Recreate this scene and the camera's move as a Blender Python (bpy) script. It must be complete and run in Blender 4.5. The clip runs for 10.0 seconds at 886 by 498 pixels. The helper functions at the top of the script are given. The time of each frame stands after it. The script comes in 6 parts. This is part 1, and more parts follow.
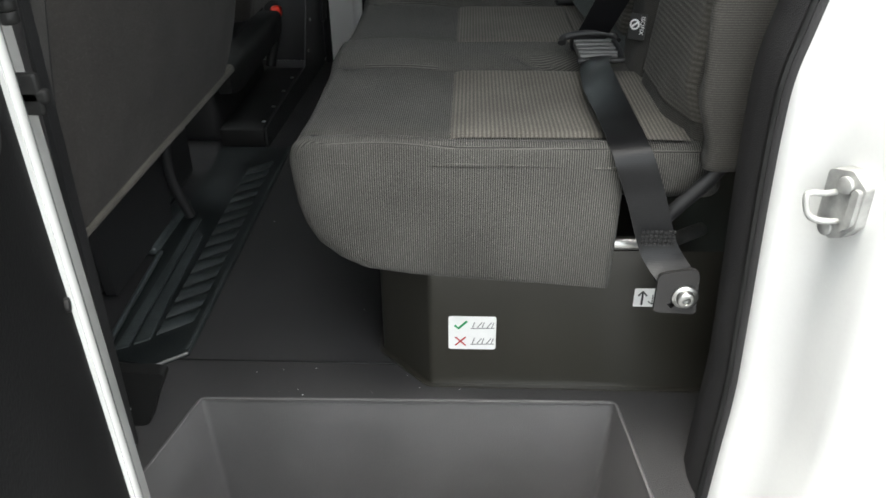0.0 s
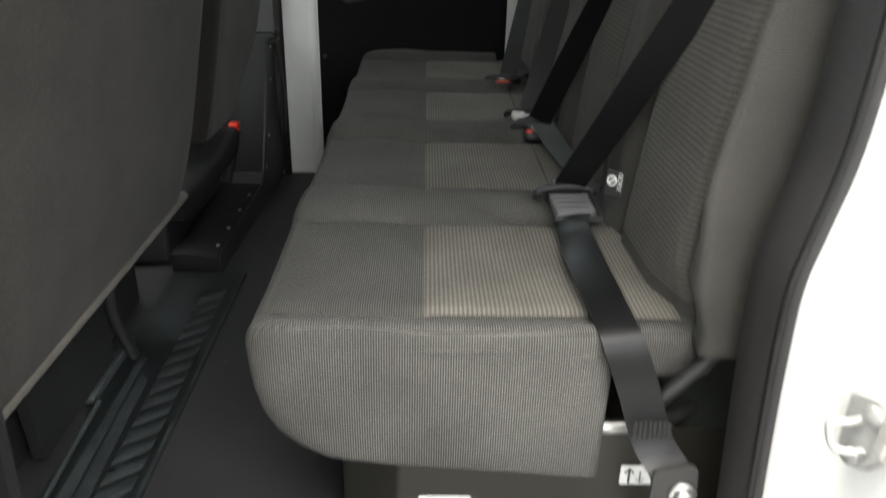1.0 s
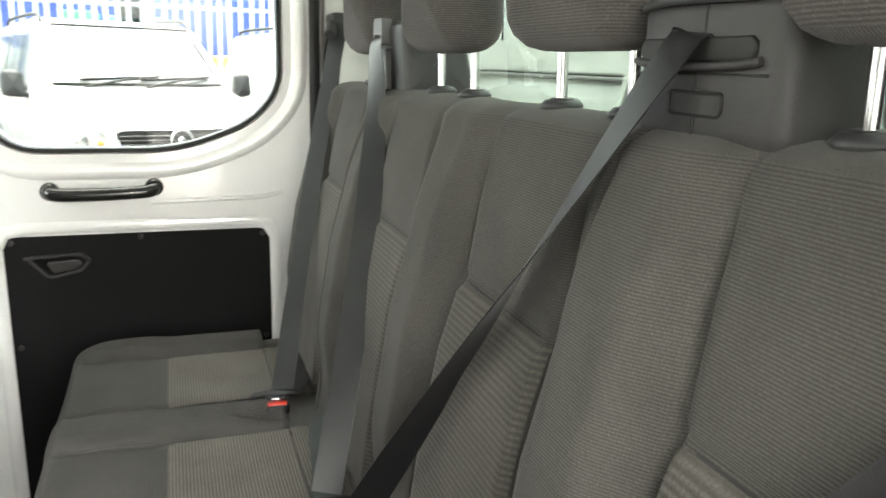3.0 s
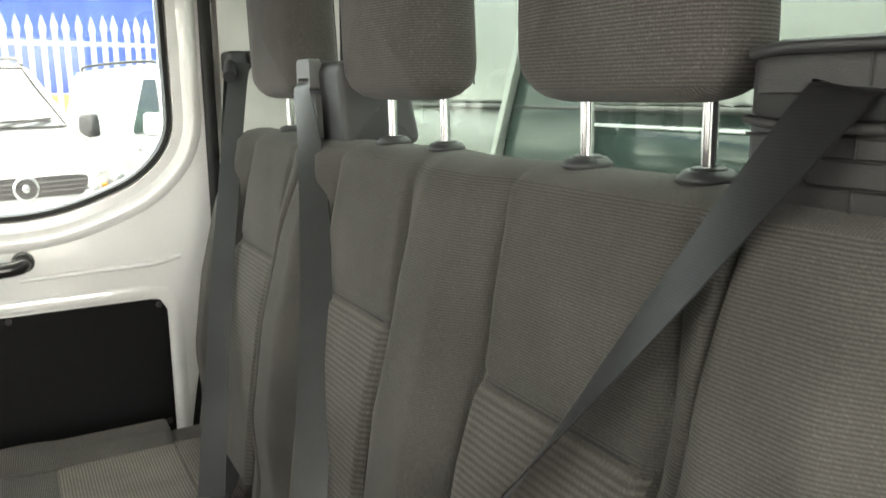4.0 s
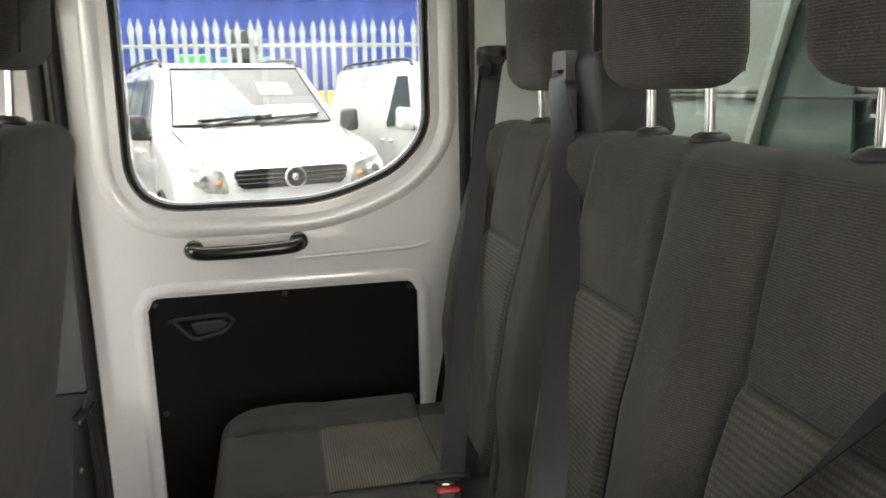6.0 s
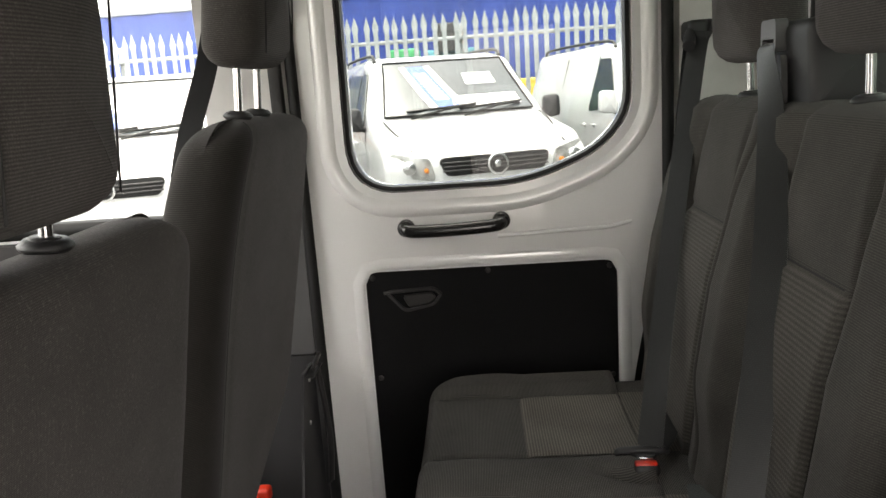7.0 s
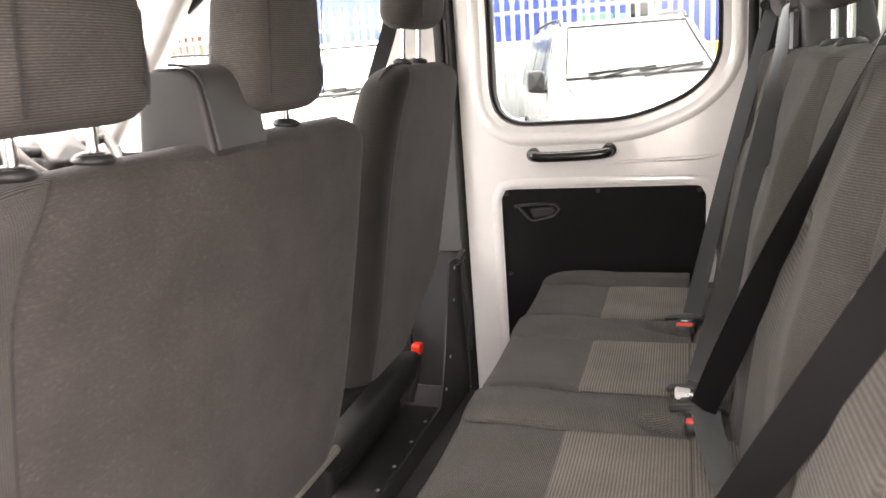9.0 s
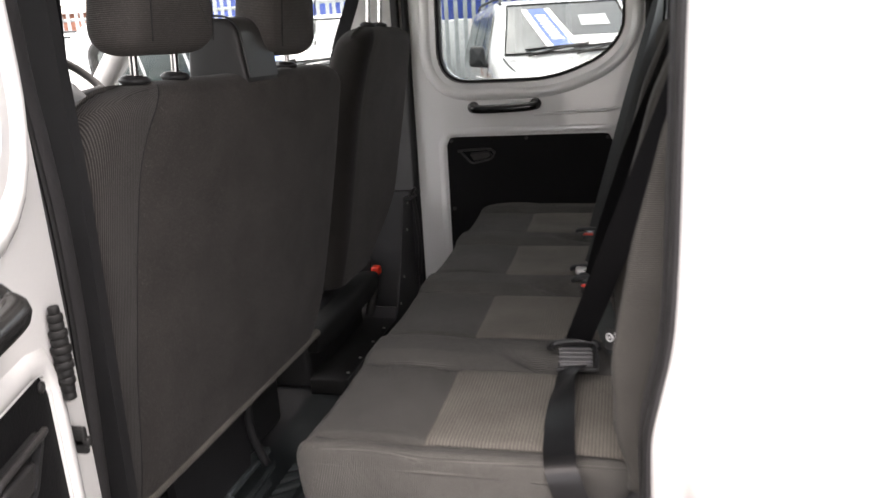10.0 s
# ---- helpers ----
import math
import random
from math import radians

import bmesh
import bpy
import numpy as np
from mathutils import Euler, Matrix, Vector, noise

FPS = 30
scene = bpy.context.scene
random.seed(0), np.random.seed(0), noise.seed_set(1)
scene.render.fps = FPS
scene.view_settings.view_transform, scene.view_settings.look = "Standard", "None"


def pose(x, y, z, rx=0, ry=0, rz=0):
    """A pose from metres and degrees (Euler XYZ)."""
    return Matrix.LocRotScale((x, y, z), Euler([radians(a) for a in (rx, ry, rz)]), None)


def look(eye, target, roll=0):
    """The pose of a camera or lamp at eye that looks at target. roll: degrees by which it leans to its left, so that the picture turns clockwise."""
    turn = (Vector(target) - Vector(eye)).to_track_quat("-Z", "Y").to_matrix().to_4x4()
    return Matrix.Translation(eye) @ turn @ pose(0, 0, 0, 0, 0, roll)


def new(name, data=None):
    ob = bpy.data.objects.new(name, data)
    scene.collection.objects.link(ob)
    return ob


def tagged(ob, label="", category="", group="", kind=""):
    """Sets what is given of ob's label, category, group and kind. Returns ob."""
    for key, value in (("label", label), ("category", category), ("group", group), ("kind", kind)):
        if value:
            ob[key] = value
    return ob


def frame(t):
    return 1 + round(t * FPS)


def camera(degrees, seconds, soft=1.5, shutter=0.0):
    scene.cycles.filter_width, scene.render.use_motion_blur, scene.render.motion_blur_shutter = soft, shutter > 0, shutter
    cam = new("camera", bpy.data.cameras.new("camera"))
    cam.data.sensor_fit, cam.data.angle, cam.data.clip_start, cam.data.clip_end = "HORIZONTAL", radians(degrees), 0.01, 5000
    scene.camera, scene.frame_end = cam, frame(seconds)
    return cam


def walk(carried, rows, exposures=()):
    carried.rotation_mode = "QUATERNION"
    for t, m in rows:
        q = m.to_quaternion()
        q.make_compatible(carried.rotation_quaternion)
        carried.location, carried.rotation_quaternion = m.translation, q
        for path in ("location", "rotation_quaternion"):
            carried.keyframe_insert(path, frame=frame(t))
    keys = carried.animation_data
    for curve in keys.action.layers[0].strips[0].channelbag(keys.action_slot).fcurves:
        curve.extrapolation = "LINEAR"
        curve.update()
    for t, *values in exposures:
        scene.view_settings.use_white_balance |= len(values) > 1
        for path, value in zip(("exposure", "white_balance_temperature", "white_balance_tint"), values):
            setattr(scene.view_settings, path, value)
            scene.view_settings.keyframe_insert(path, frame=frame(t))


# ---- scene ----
cam = camera(60.8, 10.0, shutter=0.35)
PATH = [
    (0, (0.027, -0.55, 0.832), (-0.037, 1.168, -0.191), -0.4),
    (0.5, (0.008, -0.522, 0.842), (0.043, 1.224, -0.133), 0.8),
    (1, (0.002, -0.419, 0.899), (0.054, 1.402, 0.072), 1.4),
    (1.5, (0.082, -0.246, 0.978), (0.102, 1.631, 0.288), 2.3),
    (2, (0.097, -0.077, 1.037), (0.193, 1.82, 0.411), 3.7),
    (2.5, (0.056, 0.119, 1.101), (0.499, 2.001, 0.592), 4.1),
    (2.7, (0.059, 0.145, 1.12), (0.585, 2.013, 0.639), 3.0),
    (3.8, (-0.038, 0.393, 1.165), (0.928, 2.086, 0.719), 0.3),
    (4, (-0.026, 0.427, 1.168), (0.959, 2.12, 0.765), -0.2),
    (4.5, (-0.017, 0.496, 1.181), (0.959, 2.209, 0.843), -1.9),
    (5, (-0.046, 0.527, 1.195), (0.659, 2.375, 0.898), -3.8),
    (5.2, (-0.052, 0.521, 1.186), (0.555, 2.405, 0.9), -2.6),
    (6.3, (-0.052, 0.403, 1.159), (0.223, 2.335, 0.721), -1.8),
    (6.5, (-0.083, 0.394, 1.154), (0.04, 2.345, 0.73), -2.3),
    (7, (-0.057, 0.369, 1.157), (-0.165, 2.322, 0.735), -4.0),
    (7.5, (-0.059, 0.337, 1.158), (-0.16, 2.287, 0.723), -3.9),
    (8, (-0.028, 0.247, 1.139), (-0.081, 2.195, 0.691), -3.7),
    (8.5, (0.155, 0.038, 1.084), (-0.229, 1.944, 0.617), -4.2),
    (9, (0.208, -0.168, 1.112), (-0.399, 1.679, 0.643), -4.4),
    (9.5, (0.216, -0.433, 1.067), (-0.32, 1.427, 0.564), -3.7),
    (10, (0.306, -0.663, 1.067), (-0.154, 1.21, 0.538), -3.4),
]
EXPOSURES = [(0.0, 3.4, 6700, 5), (0.5, 3.45, 6800, 6), (1.0, 4.0, 7000, 6), (1.5, 5.05, 7100, 6), (2.0, 5.75, 7200, 7), (2.5, 5.7, 7300, 7), (4.0, 5.65, 7600, 8), (4.5, 5.5, 7600, 8), (5.2, 4.7, 7600, 11), (6.3, 4.6, 7700, 14), (7.0, 4.35, 7650, 14), (7.5, 3.9, 7600, 14), (8.0, 3.95, 7600, 15), (9.0, 5.35, 7800, 21), (9.5, 5.1, 7700, 21), (10.0, 3.75, 7200, 18)]
walk(cam, [(t, look(eye, target, roll)) for t, eye, target, roll in PATH], EXPOSURES)

# ---- world and light ----
world = bpy.data.worlds.new("World")
scene.world = world
world.use_nodes = True
_wn = world.node_tree.nodes
_sky = _wn.new("ShaderNodeTexSky")
_sky.sky_type = 'NISHITA'
_sky.sun_disc = False
_sky.sun_elevation = radians(85)
_sky.sun_rotation = radians(236)
_sky.dust_density = 4.0
_hsv = _wn.new("ShaderNodeHueSaturation")
_hsv.inputs["Saturation"].default_value = 0.25
world.node_tree.links.new(_sky.outputs[0], _hsv.inputs["Color"])
world.node_tree.links.new(_hsv.outputs[0], _wn["Background"].inputs[0])
_wn["Background"].inputs[1].default_value = 0.15
sun = new("sun", bpy.data.lights.new("sun", 'SUN'))
sun.data.energy = 0.5
sun.data.angle = radians(35)
sun.data.color = (1.0, 0.97, 0.93)
sun.matrix_world = look((-0.6, -0.4, 8.4), (0, 0, 0))


# ---- materials ----
def mat(name, col, rough=0.6, metal=0.0, var=0.15, scale=8.0, bump=0.0, bscale=200.0, spec=0.5, coat=0.0, sheen=0.0):
    """A painted or moulded surface: colour with two scales of variation and fine relief."""
    m = bpy.data.materials.new(name)
    m.use_nodes = True
    n, l = m.node_tree.nodes, m.node_tree.links
    b = n["Principled BSDF"]
    b.inputs["Metallic"].default_value = metal
    b.inputs["Specular IOR Level"].default_value = spec
    b.inputs["Coat Weight"].default_value = coat
    b.inputs["Coat Roughness"].default_value = 0.06
    b.inputs["Sheen Weight"].default_value = sheen
    b.inputs["Sheen Roughness"].default_value = 0.5
    tc = n.new("ShaderNodeTexCoord")
    big, fine = n.new("ShaderNodeTexNoise"), n.new("ShaderNodeTexNoise")
    big.inputs["Scale"].default_value, big.inputs["Detail"].default_value = scale, 5
    fine.inputs["Scale"].default_value, fine.inputs["Detail"].default_value = bscale, 3
    for q in (big, fine):
        l.new(tc.outputs["Object"], q.inputs["Vector"])
    mx = n.new("ShaderNodeMath")
    mx.operation = 'MULTIPLY_ADD'
    l.new(fine.outputs["Fac"], mx.inputs[0])
    mx.inputs[1].default_value = 0.35
    l.new(big.outputs["Fac"], mx.inputs[2])
    ramp = n.new("ShaderNodeValToRGB")
    ramp.color_ramp.elements[0].position, ramp.color_ramp.elements[1].position = 0.45, 0.9
    ramp.color_ramp.elements[0].color = (*[c * (1 - var) for c in col], 1)
    ramp.color_ramp.elements[1].color = (*[min(1, c * (1 + var)) for c in col], 1)
    l.new(mx.outputs[0], ramp.inputs[0])
    l.new(ramp.outputs[0], b.inputs["Base Color"])
    rr = n.new("ShaderNodeMapRange")
    rr.inputs["To Min"].default_value, rr.inputs["To Max"].default_value = max(0.03, rough - 0.08), min(1, rough + 0.1)
    l.new(big.outputs["Fac"], rr.inputs["Value"])
    l.new(rr.outputs[0], b.inputs["Roughness"])
    if bump:
        bp = n.new("ShaderNodeBump")
        bp.inputs["Strength"].default_value, bp.inputs["Distance"].default_value = bump, 0.002
        l.new(fine.outputs["Fac"], bp.inputs["Height"])
        l.new(bp.outputs[0], b.inputs["Normal"])
    return m


def fabric(name, dark, light, rib_axis, rib, cross_axis, cross, strength=0.35, contrast=0.5, weave=1.0, wobble=0.25, fleck=0.05):
    """Woven cloth: ribs along one axis broken up by a finer cross thread, with pilling and lint."""
    m = bpy.data.materials.new(name)
    m.use_nodes = True
    n, l = m.node_tree.nodes, m.node_tree.links
    b = n["Principled BSDF"]
    b.inputs["Roughness"].default_value = 0.92
    b.inputs["Specular IOR Level"].default_value = 0.12
    b.inputs["Sheen Weight"].default_value = 0.06
    b.inputs["Sheen Roughness"].default_value = 0.45
    tc = n.new("ShaderNodeTexCoord")
    # the cloth's two thread directions follow the way a face looks
    pos, nor = n.new("ShaderNodeSeparateXYZ"), n.new("ShaderNodeSeparateXYZ")
    ab = n.new("ShaderNodeVectorMath")
    ab.operation = 'ABSOLUTE'
    l.new(tc.outputs["Object"], pos.inputs[0])
    l.new(tc.outputs["Normal"], ab.inputs[0])
    l.new(ab.outputs[0], nor.inputs[0])
    side, flat = n.new("ShaderNodeMath"), n.new("ShaderNodeMath")
    for q, out in ((side, "Y"), (flat, "Z")):
        q.operation = 'GREATER_THAN'
        q.inputs[1].default_value = 0.78
        l.new(nor.outputs[out], q.inputs[0])

    def pick(fac, x, y):
        k = n.new("ShaderNodeMix")
        l.new(fac, k.inputs["Factor"])
        l.new(x, k.inputs["A"])
        l.new(y, k.inputs["B"])
        return k.outputs["Result"]
    u = pick(flat.outputs[0], pick(side.outputs[0], pos.outputs["Y"], pos.outputs["X"]), pos.outputs["X"])
    w_ = pick(flat.outputs[0], pos.outputs["Z"], pos.outputs["Y"])
    uv = n.new("ShaderNodeCombineXYZ")
    l.new(u, uv.inputs[0])
    l.new(w_, uv.inputs[1])
    waves = []
    for axis, pitch in ((rib_axis, rib), (cross_axis, cross)):
        w = n.new("ShaderNodeTexWave")
        w.wave_type, w.bands_direction = 'BANDS', axis
        w.inputs["Scale"].default_value = 0.314 / pitch
        w.inputs["Distortion"].default_value = wobble
        w.inputs["Detail"].default_value = 1.0
        w.inputs["Detail Scale"].default_value = 3.0
        l.new(uv.outputs[0], w.inputs["Vector"])
        waves.append(w)
    mul = n.new("ShaderNodeMath")
    mul.operation = 'MULTIPLY'
    l.new(waves[0].outputs["Fac"], mul.inputs[0])
    wv = n.new("ShaderNodeMapRange")
    wv.inputs["To Min"].default_value = 1 - weave
    l.new(waves[1].outputs["Fac"], wv.inputs["Value"])
    l.new(wv.outputs[0], mul.inputs[1])
    big = n.new("ShaderNodeTexNoise")
    big.inputs["Scale"].default_value, big.inputs["Detail"].default_value = 9, 6
    lint = n.new("ShaderNodeTexNoise")
    lint.inputs["Scale"].default_value, lint.inputs["Detail"].default_value = 650, 3
    for q in (big, lint):
        l.new(tc.outputs["Object"], q.inputs["Vector"])
    ramp = n.new("ShaderNodeValToRGB")
    ramp.color_ramp.elements[0].color = (*dark, 1)
    ramp.color_ramp.elements[1].color = (*light, 1)
    ramp.color_ramp.elements[0].position = 0.5 - contrast / 2
    ramp.color_ramp.elements[1].position = 0.5 + contrast / 2
    l.new(mul.outputs[0], ramp.inputs[0])
    mot = n.new("ShaderNodeMapRange")
    mot.inputs["From Min"].default_value, mot.inputs["From Max"].default_value = 0.3, 0.7
    mot.inputs["To Min"].default_value, mot.inputs["To Max"].default_value = 0.85, 1.15
    l.new(big.outputs["Fac"], mot.inputs["Value"])
    lm = n.new("ShaderNodeMapRange")
    lm.inputs["From Min"].default_value, lm.inputs["From Max"].default_value = 0.35, 0.75
    lm.inputs["To Min"].default_value, lm.inputs["To Max"].default_value = 0.82, 1.32
    l.new(lint.outputs["Fac"], lm.inputs["Value"])
    mm = n.new("ShaderNodeMath")
    mm.operation = 'MULTIPLY'
    l.new(mot.outputs[0], mm.inputs[0])
    l.new(lm.outputs[0], mm.inputs[1])
    # pale flecks of a melange yarn
    pile = n.new("ShaderNodeTexNoise")
    pile.inputs["Scale"].default_value, pile.inputs["Detail"].default_value = 260, 2
    l.new(tc.outputs["Object"], pile.inputs["Vector"])
    pr = n.new("ShaderNodeMapRange")
    pr.inputs["From Min"].default_value, pr.inputs["From Max"].default_value = 0.56, 0.74
    pr.inputs["To Min"].default_value, pr.inputs["To Max"].default_value = 1 - 0.12 * fleck, 1 + 2.2 * fleck
    l.new(pile.outputs["Fac"], pr.inputs["Value"])
    m2 = n.new("ShaderNodeMath")
    m2.operation = 'MULTIPLY'
    l.new(mm.outputs[0], m2.inputs[0])
    l.new(pr.outputs[0], m2.inputs[1])
    vm = n.new("ShaderNodeVectorMath")
    vm.operation = 'SCALE'
    l.new(ramp.outputs[0], vm.inputs[0])
    l.new(m2.outputs[0], vm.inputs["Scale"])
    l.new(vm.outputs[0], b.inputs["Base Color"])
    add = n.new("ShaderNodeMath")
    add.operation = 'ADD'
    l.new(mul.outputs[0], add.inputs[0])
    l.new(lint.outputs["Fac"], add.inputs[1])
    bp = n.new("ShaderNodeBump")
    bp.inputs["Strength"].default_value, bp.inputs["Distance"].default_value = strength, 0.0015
    l.new(add.outputs[0], bp.inputs["Height"])
    l.new(bp.outputs[0], b.inputs["Normal"])
    return m


def glass(name, tint, gloss=0.08):
    m = bpy.data.materials.new(name)
    m.use_nodes = True
    n, l = m.node_tree.nodes, m.node_tree.links
    n.remove(n["Principled BSDF"])
    tr, gl, mix, lw, pw, mul = (n.new("ShaderNode" + k) for k in ("BsdfTransparent", "BsdfGlossy", "MixShader", "LayerWeight", "Math", "Math"))
    tr.inputs[0].default_value = (*tint, 1)
    gl.inputs["Roughness"].default_value = 0.02
    lw.inputs[0].default_value = 0.5
    pw.operation, pw.inputs[1].default_value = 'POWER', 4.0
    mul.operation = 'MULTIPLY_ADD'
    mul.inputs[1].default_value, mul.inputs[2].default_value = 0.6, gloss / 2
    l.new(lw.outputs["Facing"], pw.inputs[0])
    l.new(pw.outputs[0], mul.inputs[0])
    l.new(mul.outputs[0], mix.inputs[0])
    l.new(tr.outputs[0], mix.inputs[1])
    l.new(gl.outputs[0], mix.inputs[2])
    l.new(mix.outputs[0], n["Material Output"].inputs[0])
    return m


M_CLOTH = fabric("charcoal_cloth", (0.027, 0.026, 0.024), (0.110, 0.106, 0.098), 'X', 0.0029, 'Y', 0.0026, 0.5, 0.75, 0.12, 0.15)
M_BACK = fabric("backrest_cloth", (0.036, 0.034, 0.031), (0.070, 0.066, 0.060), 'Y', 0.0028, 'X', 0.0024, 0.3, 0.95, 0.3, 0.08)
M_HEAD = fabric("headrest_cloth", (0.042, 0.039, 0.037), (0.080, 0.074, 0.070), 'Y', 0.0031, 'X', 0.0026, 0.35, 0.9, 0.3, fleck=0.15)
M_RIB = fabric("ribbed_cloth", (0.026, 0.024, 0.023), (0.088, 0.082, 0.078), 'X', 0.0040, 'Y', 0.003, 0.5, 0.8, 0.2)
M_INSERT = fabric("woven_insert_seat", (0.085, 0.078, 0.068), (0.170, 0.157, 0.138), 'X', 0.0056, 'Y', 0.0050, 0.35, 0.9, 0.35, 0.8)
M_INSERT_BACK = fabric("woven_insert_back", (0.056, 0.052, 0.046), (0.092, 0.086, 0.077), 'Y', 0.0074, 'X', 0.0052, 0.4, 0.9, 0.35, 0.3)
M_BLACKCLOTH = fabric("plain_back_cloth", (0.040, 0.0362, 0.0338), (0.071, 0.0645, 0.061), 'X', 0.0022, 'Y', 0.0020, 0.2, fleck=0.28)
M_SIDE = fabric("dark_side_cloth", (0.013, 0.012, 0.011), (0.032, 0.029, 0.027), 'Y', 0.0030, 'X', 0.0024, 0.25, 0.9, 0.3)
M_SEAM = mat("seam_thread", (0.016, 0.016, 0.016), 0.9, var=0.2)
M_PLASTIC = mat("dark_plastic", (0.016, 0.016, 0.017), 0.5, bump=0.25, bscale=900)
M_PLASTIC_GREY = mat("grey_plastic", (0.026, 0.025, 0.025), 0.45, bump=0.25, bscale=900, spec=0.3)
M_COVER = mat("satin_grey_cover", (0.045, 0.043, 0.042), 0.28, var=0.08, scale=1.5, bump=0.05, bscale=400, spec=0.5)
M_GLOSS = mat("glossy_black_plastic", (0.012, 0.012, 0.012), 0.2, var=0.1, scale=20)
M_KEEPER = mat("grey_strap_keeper", (0.09, 0.09, 0.09), 0.45, var=0.1, bump=0.2, bscale=900)
M_TRIM = mat("grained_trim", (0.019, 0.018, 0.019), 0.6, bump=0.4, bscale=600)
M_RUBBER = mat("black_rubber", (0.010, 0.010, 0.010), 0.55, bump=0.2, bscale=700, spec=0.25)
M_MAT = mat("rubber_floor_mat", (0.034, 0.033, 0.034), 0.55, var=0.3, scale=5, bump=0.5, bscale=500)
# raised ribs and bars, paler than the plate between them
M_TREAD_RIB = mat("pale_tread_rib", (0.040, 0.047, 0.048), 0.36, var=0.5, scale=20, bump=0.3, bscale=300)
M_TREAD = mat("tread_plate", (0.011, 0.0135, 0.014), 0.4, var=0.4, scale=14, bump=0.4, bscale=300)
M_STEP = mat("step_plastic", (0.088, 0.085, 0.086), 0.5, var=0.2, scale=6, bump=0.5, bscale=700)
# brownish base stands in for the ground reflected in the black paint
M_BOX = mat("black_painted_steel", (0.024, 0.0225, 0.0175), 0.33, var=0.12, scale=5, spec=0.9, coat=0.25)
M_WHITE = mat("white_body_paint", (0.76, 0.76, 0.75), 0.2, var=0.03, scale=3, coat=1.0)
M_PANEL = mat("black_door_board", (0.0065, 0.0065, 0.007), 0.7, var=0.25, scale=5, bump=0.3, bscale=300, spec=0.12)
M_CHROME = mat("chrome", (0.75, 0.75, 0.76), 0.12, 1.0, var=0.05)
M_STEEL = mat("zinc_steel", (0.45, 0.45, 0.44), 0.35, 1.0, var=0.2, scale=60)
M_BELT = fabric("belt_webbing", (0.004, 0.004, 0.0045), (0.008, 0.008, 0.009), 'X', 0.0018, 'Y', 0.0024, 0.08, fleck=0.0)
_b = M_BELT.node_tree.nodes["Principled BSDF"].inputs
_b["Roughness"].default_value, _b["Specular IOR Level"].default_value = 0.4, 0.22
_b["Sheen Weight"].default_value, _b["Sheen Roughness"].default_value = 0.08, 0.25
# black webbing with a lighter base: grazing sheen put into the colour
M_WEB_SOFT_SHEEN = fabric("soft_sheen_webbing", (0.016, 0.017, 0.017), (0.028, 0.030, 0.030), 'X', 0.0018, 'Y', 0.0024, 0.08, fleck=0.0)
_b = M_WEB_SOFT_SHEEN.node_tree.nodes["Principled BSDF"].inputs
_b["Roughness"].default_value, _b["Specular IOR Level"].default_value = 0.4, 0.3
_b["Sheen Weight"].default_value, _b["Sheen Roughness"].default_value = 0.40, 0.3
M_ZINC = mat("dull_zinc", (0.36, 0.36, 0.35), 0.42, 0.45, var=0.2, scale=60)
# lap straps: gloss of flat-lying black webbing painted as grey
M_WEB_SHEEN = fabric("sheen_webbing", (0.055, 0.062, 0.060), (0.105, 0.115, 0.112), 'X', 0.0018, 'Y', 0.0024, 0.08, fleck=0.0)
M_RED = mat("red_plastic", (0.62, 0.03, 0.012), 0.35, var=0.08)
M_STICKER = mat("sticker_paper", (0.75, 0.75, 0.74), 0.4, var=0.05, scale=30)
M_GREEN = mat("green_ink", (0.02, 0.28, 0.10), 0.5)
M_REDINK = mat("red_ink", (0.5, 0.04, 0.04), 0.5)
M_INK = mat("black_ink", (0.02, 0.02, 0.02), 0.5)
M_GREYINK = mat("grey_ink", (0.2, 0.2, 0.2), 0.5)
M_HEADLINER = mat("headliner_felt", (0.70, 0.69, 0.66), 0.95, bump=0.5, bscale=500)
M_PILLAR = mat("grey_pillar_trim", (0.58, 0.57, 0.55), 0.6, bump=0.3, bscale=800)
# pillar trim lying in shadow: the shade is put into a darker base
M_PILLAR_SHADED = mat("shaded_pillar_trim", (0.045, 0.045, 0.045), 0.6, bump=0.3, bscale=800)
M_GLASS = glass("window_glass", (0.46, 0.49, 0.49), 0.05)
M_GLASS_REAR = glass("rear_glass", (0.42, 0.47, 0.445), 0.10)
M_GLASS_FRONT = glass("front_door_glass", (0.66, 0.69, 0.69), 0.05)
M_SCREEN = glass("clear_windscreen_glass", (0.86, 0.88, 0.88), 0.05)
M_CARGLASS = mat("car_glass", (0.055, 0.062, 0.066), 0.05, var=0.25, scale=2, coat=0.5)
M_CARGLASS_DARK = mat("dark_car_glass", (0.022, 0.032, 0.030), 0.12, var=0.2, scale=2, spec=0.35)
M_VAN = mat("van_white_paint", (0.55, 0.55, 0.55), 0.2, var=0.03, scale=1.5, coat=0.8)
M_TRUCK = mat("grey_white_truck_paint", (0.165, 0.172, 0.165), 0.35, var=0.1, scale=1.0, coat=0.3)
M_TYRE = mat("tyre", (0.02, 0.02, 0.02), 0.8, bump=0.3)
M_LAMP = mat("lamp_lens", (0.32, 0.32, 0.31), 0.08, coat=1.0, var=0.6, scale=14)
M_AMBER = mat("amber_lens", (0.7, 0.2, 0.02), 0.2)
M_BANNER = mat("blue_banner", (0.06, 0.12, 0.36), 0.5)
M_ASPHALT = mat("asphalt", (0.10, 0.10, 0.098), 0.9, var=0.35, scale=1.2, bump=0.6, bscale=60)
M_FENCE = mat("galvanised_fence", (0.36, 0.38, 0.38), 0.5, 0.35, var=0.25, scale=4)
